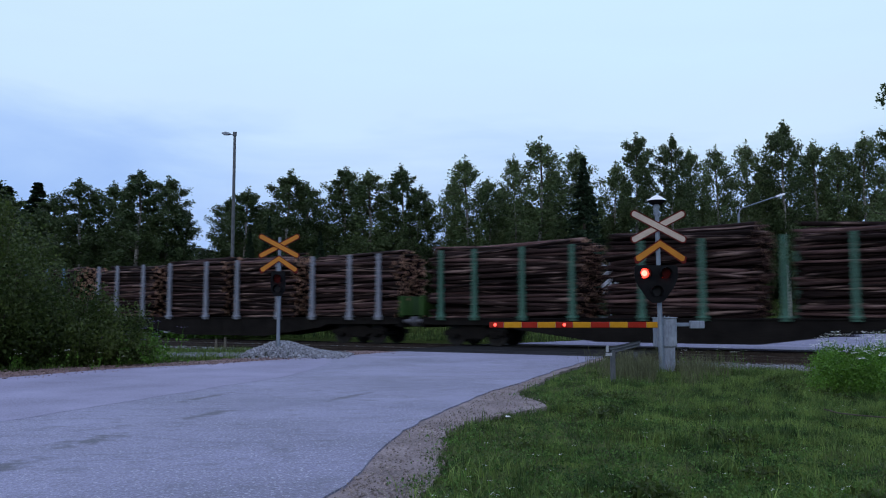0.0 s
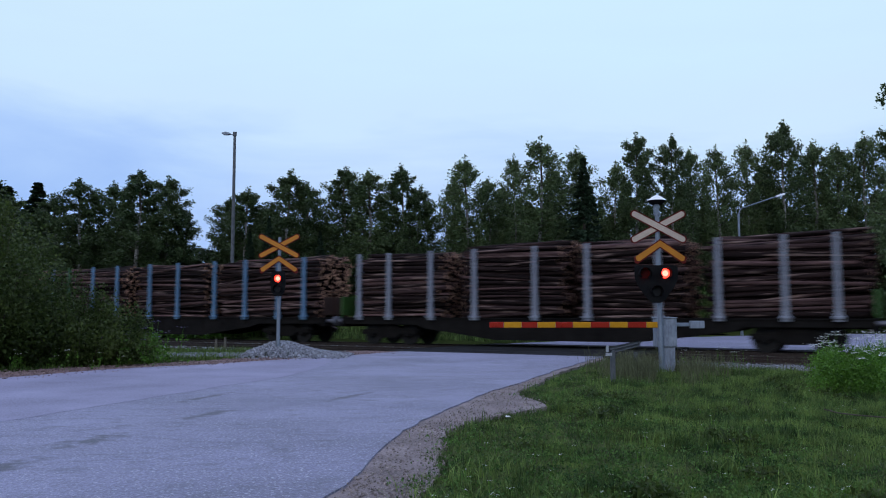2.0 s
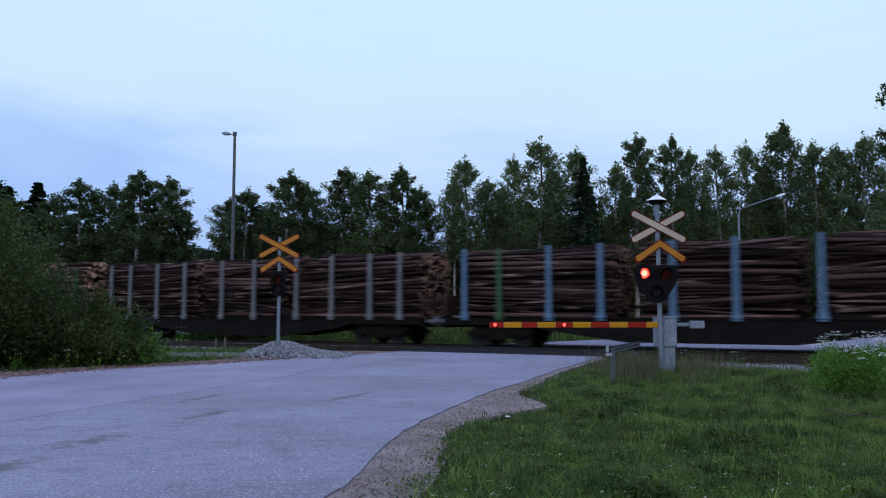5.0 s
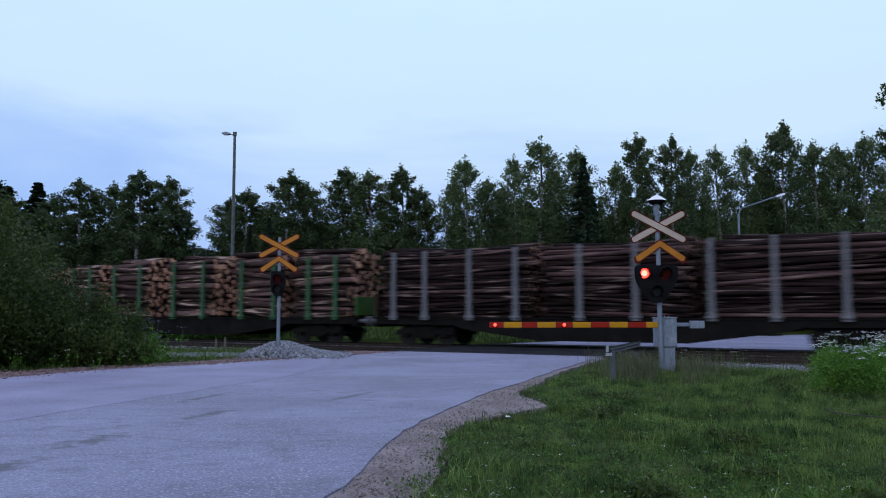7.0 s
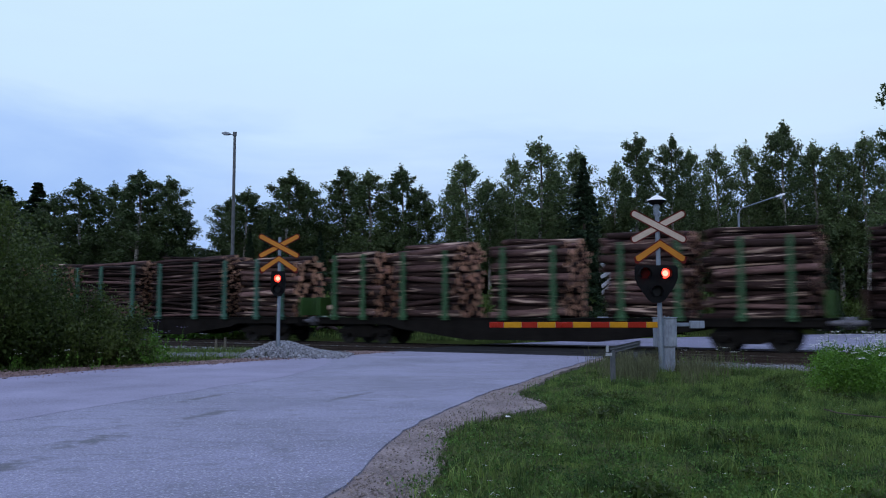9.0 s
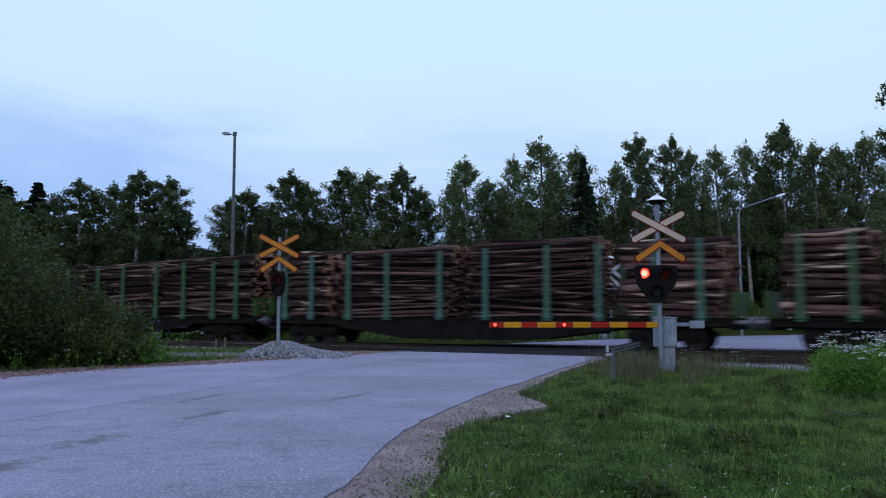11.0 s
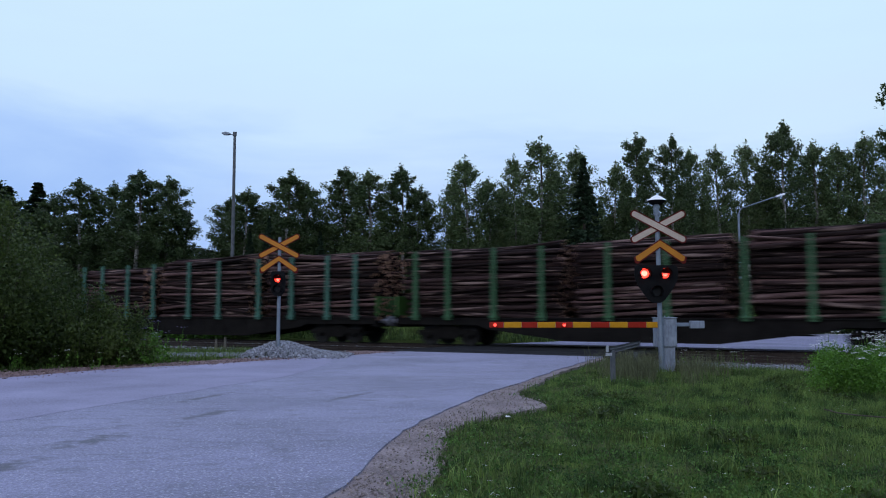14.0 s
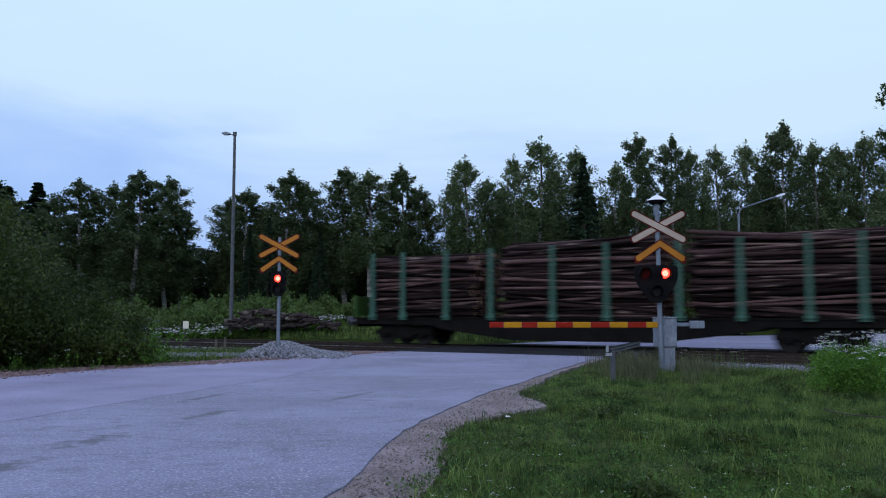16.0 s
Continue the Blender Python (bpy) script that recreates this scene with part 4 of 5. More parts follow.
def build_guard_rail():
    rail = thing("guard_rail", "short galvanised guard rail with its end in the grass", "guard rail")
    a, b = Vector((3.68, 17.9, -0.10)), Vector((5.2, 21.6, -0.08))
    d = (b - a).normalized()
    side = Vector((d.y, -d.x, 0))
    sec = [(0.0, 0.10), (0.04, 0.12), (0.04, 0.15), (0.0, 0.17), (0.0, 0.18), (0.04, 0.20), (0.04, 0.22), (0.0, 0.24)]
    bm = bmesh.new()
    for k in (0.0, 0.004):
        rows = [[bm.verts.new(p + side * (-u - k) + Vector((0, 0, 0.52 + v))) for u, v in sec] for p in (a - d * 0.25, b)]
        for i in range(len(sec) - 1):
            bm.faces.new((rows[0][i], rows[0][i + 1], rows[1][i + 1], rows[1][i]))
    part("beam", bm, POST_GREY, rail, "corrugated galvanised beam")
    bm = bmesh.new()
    m = Matrix.Translation(a - d * 0.27)
    box(bm, -0.06, 0, 0.72, 0.06, 0.02, 0.14, 0.006, m=m)
    box(bm, -0.03, 0, 0.60, 0.14, 0.02, 0.06, 0.006, m=m)
    part("end_piece", bm, SIGN_BACK, rail, "bent bright steel end piece")
    for t in (0.0, 0.75):
        p = a.lerp(b, t)
        bm = bmesh.new()
        box(bm, p.x + 0.0, p.y, 0.14 if t == 0 else 0.05, 0.10, 0.09, 0.88 if t == 0 else 0.7, 0.01)
        part("post", bm, POST_GREY, rail, "grey steel post")


def build_small_things():
    box_sign = thing("track_marker", "small cream marker plate on a short dark post", "marker", at=pose(-15.55, 49.7, 0.0))
    bm = bmesh.new()
    rod(bm, (0, 0, -0.3), (0, 0, 0.55), 0.035, n=8)
    part("post", bm, DARK_BARK, box_sign)
    bm = bmesh.new()
    box(bm, 0.02, 0, 0.72, 0.34, 0.10, 0.44, 0.015)
    part("plate", bm, SIGNAL_CREAM, box_sign, "cream painted plate")
    bm = bmesh.new()
    box(bm, -0.20, 0.02, 0.71, 0.10, 0.12, 0.42, 0.01)
    part("plate_edge", bm, BLACK_PAINT, box_sign)
    for x, y, h in ((-8.9, 33.6, 0.62), (-9.35, 33.9, 0.55)):
        bm = bmesh.new()
        rod(bm, (0, 0, -0.4), (0.02, 0, h - 0.1), 0.06, 0.05, n=8)
        part_ob = new("marker_post", link_mesh("marker_post", bm, DEAD_WOOD))
        part_ob.matrix_basis = pose(x, y, -0.1)
        tagged(part_ob, "short weathered wooden post beside the ballast", "post", "wooden track posts")
    # litter on the gravel
    bm = bmesh.new()
    prism(bm, [(-0.03, 0), (-0.012, 0.014), (0.008, 0.006), (0.02, 0.013), (0.034, 0.0)], -0.02, 0.02)
    p = new("crumpled_paper", link_mesh("crumpled_paper", bm, WHITE_PAINT))
    p.matrix_basis = pose(0.86, 11.0, 0.0, 8, 4, 30)
    tagged(p, "crumpled white paper scrap on the gravel shoulder", "litter")
    # a bare fallen branch in the grass
    bm = bmesh.new()
    pts = [(5.05, 11.0, 0.10), (5.22, 10.95, 0.055), (5.45, 10.92, 0.03), (5.75, 10.75, 0.02), (6.3, 10.6, 0.03)]
    for a, b in zip(pts, pts[1:]):
        rod(bm, a, b, 0.009, 0.008, n=6)
    tagged(new("fallen_branch", link_mesh("fallen_branch", bm, DARK_BARK)), "thin bare fallen branch lying in the grass", "branch")


def build_brush_pile():
    rnd = random.Random(5)
    pile = thing("brush_pile", "dark heap of old branches and timber scraps", "brush pile", at=pose(-10.4, 51.0, 0.55))
    for k in range(150):
        u = max(-2.6, min(3.7, rnd.gauss(0.1, 1.8)))
        h = 1.05 * math.exp(-((u + 1.2) / 1.5) ** 2) + 0.75 * math.exp(-((u - 1.6) / 2.0) ** 2)
        x, y, z = u, rnd.uniform(-1, 1), rnd.uniform(-0.05, h)
        a, e, ln, r = rnd.uniform(-1.3, 1.3), rnd.gauss(0, 0.3), rnd.uniform(0.4, 1.15), rnd.uniform(0.05, 0.16)
        d = Vector((math.cos(a) * math.cos(e), math.sin(a) * math.cos(e), math.sin(e))) * ln / 2
        bm = bmesh.new()
        rod(bm, Vector((x, y, z)) - d, Vector((x, y, z)) + d, r, r * 0.7, n=6)
        part("branch", bm, CHARRED if k % 8 else DEAD_WOOD, pile)


def scatter_stones(name, label, places):
    """Small broken stones, each a wedge of its own size and turn."""
    verts, faces = [], []
    rnd = random.Random(len(places))
    quad = ((0, 1, 2, 3), (7, 6, 5, 4), (0, 4, 5, 1), (1, 5, 6, 2), (2, 6, 7, 3), (3, 7, 4, 0))
    for x, y, z, r in places:
        m = Matrix.Translation((x, y, z)) @ Euler([rnd.uniform(0, 6.3) for _ in range(3)]).to_matrix().to_4x4()
        base = len(verts)
        for a, b, c in ((-1, -1, -1), (1, -1, -1), (1, 1, -1), (-1, 1, -1), (-1, -1, 1), (1, -1, 1), (1, 1, 1), (-1, 1, 1)):
            verts.append(tuple(m @ Vector((a * r * rnd.uniform(0.5, 1), b * r * rnd.uniform(0.4, 0.9), c * r * rnd.uniform(0.4, 0.8)))))
        faces += [tuple(base + i for i in q)[::-1] for q in quad]
    return tagged(new(name, mesh_from(name, verts, faces, STONE)), label, "gravel", kind="stuff")


def build_grit():
    rnd = random.Random(17)
    places = []
    while len(places) < 2600:
        y = 5.5 + 12 * rnd.random() ** 1.5
        x = side_of(ROAD_RIGHT, 0, y) + shoulder_width(y) * rnd.uniform(0.06, 1.08)
        places.append((x, y, -0.014 if x > side_of(ROAD_RIGHT, 0, y) + 0.05 else 0.005, rnd.uniform(0.004, 0.013)))
    grit = scatter_stones("loose_grit", "loose grit and small stones on the gravel shoulder", places)
    grit.data.materials[0] = GRIT


def build_litter():
    """Pebbles and old leaves on the reddish strip."""
    rnd = random.Random(29)
    line = [p for p in curved(ROAD_LEFT) if 12 < p[1] < 30]
    places = []
    for _ in range(2600):
        x, y = line[rnd.randrange(len(line))]
        u = rnd.uniform(-0.1, 1.5) * (1 if rnd.random() < 0.8 else 0.2)
        places.append((x - u + rnd.uniform(-0.7, 0.7), y + 0.6 * u + rnd.uniform(-0.7, 0.7), 0.0, rnd.uniform(0.006, 0.024)))
    litter = scatter_stones("pebble", "reddish pebbles and old leaves along the road's edge", places)
    litter.data.materials[0] = LITTER


LITTER = material("reddish_pebble", (0.05, 0.03, 0.028), (0.30, 0.21, 0.20), 0.95, 6, 40, 0.4, island=0.5)
GRIT = material("shoulder_grit", (0.10, 0.08, 0.075), (0.30, 0.25, 0.23), 0.95, 6, 40, 0.4, island=0.45)


def build_stones():
    rnd = random.Random(11)
    places = []
    # heap round the far signal's foot, running out along the track
    for _ in range(5200):
        u, w = rnd.gauss(0.35, 1.15), rnd.gauss(0, 0.6)
        if u > 2.2 or u < -1.25:
            continue
        h = (0.40 * math.exp(-((u + 0.15) / 0.95) ** 2) + 0.10 * math.exp(-((u - 1.1) / 1.3) ** 2)) * math.exp(-(w / 0.8) ** 2)
        places.append((-5.2 + u, 27.0 - 0.12 * u + w, h + rnd.uniform(-0.02, 0.04), rnd.uniform(0.022, 0.048)))
    for _ in range(900):
        x, y = rnd.uniform(-10, -5.5), 0
        y = 28.6 - 0.55 * (x + 6.5) * -1 * 0.2 + rnd.uniform(-1.2, 1.0)
        places.append((x, y, height(x, y) + 0.03, rnd.uniform(0.03, 0.06)))
    scatter_stones("gravel_heap", "heap of pale broken stone round the signal post", places)
    places = []
    for _ in range(5200):
        s, o = rnd.uniform(10.2, 26.0), rnd.gauss(6.5, 0.55)
        p = rail_point(s, o)
        z = -0.18 - 0.13 * smooth_step(5.9, 6.6, o)
        places.append((p.x, p.y, z + rnd.uniform(-0.01, 0.03), rnd.uniform(0.025, 0.05)))
    scatter_stones("ballast_stone", "pale broken stone on the slope of the track bed", places)
    places = []
    for _ in range(4200):
        s, o = rnd.uniform(-32, 1.0), rnd.choice((0.0, 4.5)) + rnd.uniform(-1.9, 2.0)
        p = rail_point(s, o)
        places.append((p.x, p.y, -0.15 + rnd.uniform(-0.02, 0.03), rnd.uniform(0.025, 0.05)))
    scatter_stones("ballast_stone", "dull broken stone between the sleepers", places)


# ---- trees and plants ----
def leaf_tris(rng, pos, size, flat=1.0):
    """A small pointed leaf at each place; gives three corners each."""
    n = len(pos)
    a, e = rng.uniform(0, 2 * np.pi, n), rng.uniform(-1.3, 0.5, n)
    u = np.stack([np.cos(a) * np.cos(e), np.sin(a) * np.cos(e), np.sin(e) * flat], 1)
    w = rng.normal(0, 1, (n, 3))
    w -= u * (w * u).sum(1)[:, None]
    w /= np.linalg.norm(w, axis=1)[:, None]
    ln = size * rng.uniform(0.6, 1.35, n)[:, None]
    return np.stack([pos - u * ln * 0.45 + w * ln * 0.36, pos - u * ln * 0.45 - w * ln * 0.36, pos + u * ln * 0.6], 1).reshape(-1, 3)


def leaf_cloud(rng, centres, radii, count, size, droop=0.0, flat=1.0):
    """Leaves scattered round the centres."""
    pick = rng.integers(0, len(centres), count)
    off = np.clip(rng.normal(0, 0.5, (count, 3)), -1.05, 1.05)
    pos = centres[pick] + off * radii[pick][:, None] * np.array([1, 1, flat])
    pos[:, 2] -= droop * np.abs(rng.normal(0, 1, count)) * radii[pick]
    return leaf_tris(rng, pos, size)


def tris(n, base=0):
    return (np.arange(n * 3).reshape(n, 3) + base).tolist()


def birch(seed, slim, leaf, size=0.11, leaves=19000, label="", bare=0.3, ragged=1.0):
    """A birch ten metres high: bent trunk, rising limbs, and leaves on twigs that hang from them."""
    rng = np.random.default_rng(seed)
    rnd = random.Random(seed)
    tree = thing("birch_tree", label, "tree", "trees behind the railway")
    bm = bmesh.new()
    axis = []
    x = y = 0.0
    for i in range(9):
        axis.append(Vector((x, y, i * 1.22)))
        x += rnd.uniform(-0.09, 0.09)
        y += rnd.uniform(-0.09, 0.09)
    for i in range(8):
        rod(bm, axis[i], axis[i + 1], 0.12 * (1 - i / 8.6) + 0.012, 0.12 * (1 - (i + 1) / 8.6) + 0.012, n=7, mat=1 if i > 5 else 0)
    start, hang, spread = [], [], []
    limbs = 54
    for k in range(limbs):
        v = (k + rnd.random()) / limbs
        u = bare + (0.97 - bare) * v
        h = u * 9.7
        p = axis[min(7, int(h / 1.22))].lerp(axis[min(8, int(h / 1.22) + 1)], (h / 1.22) % 1)
        reach = 1.95 * slim * (1 - v) ** 0.62 * (0.62 + 1.0 * v) * (1 - ragged * rnd.uniform(-0.12, 0.5)) + 0.10
        a = k * 2.4 + rnd.uniform(-0.5, 0.5)
        tip = p + Vector((math.cos(a) * reach, math.sin(a) * reach, reach * rnd.uniform(0.25, 0.75)))
        tip.z = min(tip.z, 9.95)
        rod(bm, p, tip, 0.034 * (1.15 - u), 0.007, n=4, mat=1)
        for j in range(5):
            t = 0.3 + 0.7 * (j + rnd.random()) / 5
            c = p.lerp(tip, t)
            b = a + rnd.uniform(-1.3, 1.3)
            out = rnd.uniform(0.05, 0.4) * reach * (1.15 - t)
            drop = rnd.uniform(0.2, 0.95) * (1.05 - 0.75 * v)
            start.append((c.x, c.y, c.z + 0.10))
            hang.append((math.cos(b) * out, math.sin(b) * out, -drop))
            spread.append(rnd.uniform(0.08, 0.20) * (1.1 - 0.45 * v))
    start += [(axis[8].x, axis[8].y, 9.95), (axis[8].x + 0.05, axis[8].y, 9.6), (axis[8].x - 0.06, axis[8].y + 0.05, 9.3)]
    hang += [(0.02, 0.02, -0.55), (0.12, -0.08, -0.6), (-0.15, 0.1, -0.6)]
    spread += [0.07, 0.11, 0.13]
    start, hang, spread = np.array(start), np.array(hang), np.array(spread)
    weight = np.linalg.norm(hang, axis=1) + 0.35
    pick = rng.choice(len(start), leaves, p=weight / weight.sum())
    pos = start[pick] + hang[pick] * rng.random(leaves)[:, None] + np.clip(rng.normal(0, 1, (leaves, 3)), -1.9, 1.9) * spread[pick][:, None]
    part("trunk", bm, [BIRCH_BARK, DARK_BARK], tree, "white and grey birch trunk")
    part("crown", mesh_from("crown", leaf_tris(rng, pos, size).tolist(), tris(leaves), leaf), None, tree, "feathery green crown")
    return tree


def spruce(seed, label):
    rng = np.random.default_rng(seed)
    rnd = random.Random(seed)
    tree = thing("spruce_tree", label, "tree", "trees behind the railway")
    bm = bmesh.new()
    rod(bm, (0, 0, -0.2), (0, 0, 9.9), 0.14, 0.015, n=8)
    part("trunk", bm, DARK_BARK, tree)
    centres, radii = [], []
    for k in range(34):
        h = 0.6 + 9.35 * (k / 33) ** 0.9
        reach = 1.75 * (1 - h / 10.1) + 0.03
        for j in range(7):
            a = rnd.uniform(0, 6.28)
            for t in (0.4, 0.75, 1.0):
                centres.append((math.cos(a) * reach * t, math.sin(a) * reach * t, h - 0.28 * t * reach + rnd.gauss(0, 0.06)))
                radii.append(0.035 + 0.14 * reach)
    v = leaf_cloud(rng, np.array(centres), np.array(radii), 13000, 0.17, flat=0.6)
    part("crown", mesh_from("crown", v.tolist(), tris(13000), LEAF_SPRUCE), None, tree, "dark layered needles")
    return tree


def shrub(name, seed, wide, tall, leaf, count, size, label, category="shrub", group=""):
    rng = np.random.default_rng(seed)
    rnd = random.Random(seed)
    bush = thing(name, label, category, group)
    bm = bmesh.new()
    centres, radii = [], []
    for k in range(38):
        a, r = rnd.uniform(0, 6.28), wide / 2 * math.sqrt(rnd.random())
        h = tall * (1 - 0.55 * (2 * r / wide) ** 2) * rnd.uniform(0.55, 1.0)
        base = Vector((math.cos(a) * r * 0.35, math.sin(a) * r * 0.35, -0.1))
        tip = Vector((math.cos(a) * r, math.sin(a) * r, h))
        rod(bm, base, tip, 0.022 * (0.4 + tall * 0.2), 0.005, n=5)
        for t in (0.25, 0.42, 0.58, 0.74, 0.88, 1.0):
            c = base.lerp(tip, t)
            centres.append((c.x + rnd.gauss(0, 0.05 * wide), c.y + rnd.gauss(0, 0.05 * wide), max(0.05, c.z)))
            radii.append(rnd.uniform(0.08, 0.15) * (wide + tall) / 2)
    part("stem", bm, DARK_BARK, bush)
    v = leaf_cloud(rng, np.array(centres), np.array(radii), count, size)
    v[:, 2] = np.maximum(v[:, 2], -0.05)
    part("foliage", mesh_from("foliage", v.tolist(), tris(count), leaf), None, bush, "dense small leaves")
    return bush


# x, y, top and half width of each tree of the wood
WOOD_WEST = [(-36.4, 62.0, 11.1, 2.4), (-31.6, 66.0, 10.7, 1.9), (-28.3, 64.0, 11.9, 1.8), (-27.0, 67.0, 12.1, 1.7), (-23.4, 62.0, 12.2, 1.9), (-21.5, 63.0, 11.9, 1.6), (-20.5, 64.0, 9.7, 1.1), (-17.5, 66.0, 10.7, 1.4), (-15.5, 64.0, 11.2, 1.6), (-14.7, 68.0, 10.1, 1.4)]
WOOD_MIDDLE = [(-11.6, 62.0, 12.2, 1.6), (-11.0, 66.0, 11.9, 1.4), (-7.7, 63.0, 12.6, 1.7), (-5.5, 61.0, 12.1, 1.9), (-3.0, 60.0, 12.3, 1.3), (-1.8, 62.0, 11.0, 1.3), (0.9, 60.0, 11.3, 1.1), (1.9, 58.0, 12.5, 1.6), (3.4, 60.0, 11.3, 1.3), (4.8, 63.0, 11.3, 1.2), (5.5, 62.0, 13.4, 1.1), (6.8, 57.0, 13.6, 1.7), (8.6, 60.0, 12.1, 1.3)]
WOOD_EAST = [(10.0, 60.0, 13.6, 1.5), (12.9, 62.0, 12.9, 1.3), (13.7, 58.0, 14.2, 1.4), (16.6, 59.0, 14.4, 1.3), (19.6, 64.0, 14.4, 1.3), (21.0, 62.0, 14.1, 1.4), (23.8, 63.0, 14.7, 1.4), (25.6, 65.0, 13.5, 1.4), (26.1, 62.0, 16.2, 1.5), (29.3, 64.0, 15.0, 1.7), (31.7, 65.0, 14.9, 1.8), (33.2, 64.0, 15.7, 1.6), (36.6, 66.0, 17.2, 1.8), (40.7, 68.0, 17.0, 2.1)]


def build_wood():
    protos = [
        birch(1, 0.95, LEAF_BIRCH, leaves=13500, label="slender birch with a feathery green crown", bare=0.34),
        birch(2, 0.95, LEAF_DARK, leaves=21000, label="dark leafy birch with a ragged crown", bare=0.24),
        birch(3, 1.08, LEAF_DARK, leaves=23000, label="broad dark birch with drooping twigs", bare=0.2, ragged=0.8),
        birch(4, 0.85, LEAF_BIRCH, leaves=10000, label="thin birch with gaps in its crown", bare=0.42, ragged=1.2),
        birch(6, 1.0, LEAF_DARK, leaves=21000, label="dense dark birch at the wood's edge", bare=0.16),
        birch(7, 1.1, LEAF_DARK, size=0.22, leaves=4800, label="dark birch deep in the wood", bare=0.1, ragged=0.7),
        birch(8, 1.0, LEAF_DARK, size=0.22, leaves=4800, label="close-grown birch deep in the wood", bare=0.12, ragged=0.7),
    ]
    rnd = random.Random(3)
    used = set()

    def plant(k, x, y, top, half, z):
        while rail_coords(x, y)[1] > -half - 3.6:
            y += 1.0
        m = pose(x, y, z, 0, 0, rnd.uniform(0, 360)) @ Matrix.Diagonal((half / 1.35, half / 1.35, (top - z) / 10.08, 1))
        if k not in used:
            used.add(k)
            protos[k].matrix_basis = m
            return
        keep = protos[k].matrix_basis.copy()
        scale = protos[k].scale.copy()
        copy_thing(protos[k], m @ Matrix.Diagonal((1 / scale.x, 1 / scale.y, 1 / scale.z, 1)))
        protos[k].matrix_basis = keep

    for wood, kinds in ((WOOD_WEST, (1, 2, 4, 2, 4)), (WOOD_MIDDLE, (2, 4, 1, 0, 2)), (WOOD_EAST, (0, 3, 1, 4, 0))):
        for i, (x, y, top, half) in enumerate(wood):
            plant((0, 3, 3, 0, 3)[i % 5] if x > 0 and wood is WOOD_MIDDLE else kinds[i % 5], x, y, top + 0.3, half * (1.38 if x < 0 else 1.3 if x < 25.9 else 1.4), height(x, y) - 0.05)
    # deeper rows that close the wood below the crowns
    for i in range(46):
        x = -58 + i * 2.55 + rnd.uniform(-0.8, 0.8)
        y = 75 + rnd.uniform(-3, 6)
        top = (10.2 if x < -2 else 11.6 if x < 14 else 12.4) + rnd.uniform(-1.4, 1.0)
        if -25 < x < -19.0 or -2.6 < x < 4.6:
            top -= 3.4
        plant((5, 6)[i % 2], x, y, top, 2.4, height(x, y) - 0.05)
    for i in range(40):
        x = -44 + i * 2.3 + rnd.uniform(-0.6, 0.6)
        y = 68 + rnd.uniform(-2, 2)
        plant((6, 5)[i % 2], x, y, (8.4 if x < 2 else 10.2) + rnd.uniform(-1.5, 1.0) - (1.5 if -22.5 < x < -18 or -2.4 < x < 4.2 else 0), 2.2, height(x, y) - 0.05)
    # spruces among them
    first = spruce(21, "dark narrow spruce among the birches")
    spots = [(-38.4, 70.0, 12.4, 2.3), (-37.0, 69.0, 12.0, 2.2), (-35.4, 71.0, 12.2, 2.2), (-12.6, 59.0, 7.6, 1.0), (-14.2, 60.0, 6.8, 1.0), (9.7, 56.0, 11.4, 1.25), (-8.8, 58.5, 6.6, 1.0), (28.5, 60.5, 6.6, 1.0)]
    for i, (x, y, top, wide) in enumerate(spots):
        m = pose(x, y, height(x, y) - 0.05, 0, 0, 70 * i) @ Matrix.Diagonal((wide * top / 10.0, wide * top / 10.0, top / 10.0, 1))
        if i:
            scale = first.scale.copy()
            copy_thing(first, m @ Matrix.Diagonal((1 / scale.x, 1 / scale.y, 1 / scale.z, 1)))
        else:
            first.matrix_basis = m
    # a nearer birch past the edge of the road
    near = birch(9, 1.15, LEAF_BIRCH, size=0.10, leaves=22000, label="tall birch beside the road beyond the tracks", bare=0.25)
    near.matrix_basis = pose(20.35, 32.6, -0.2, 0, 0, 40) @ Matrix.Diagonal((1.5, 1.5, 1.36, 1))


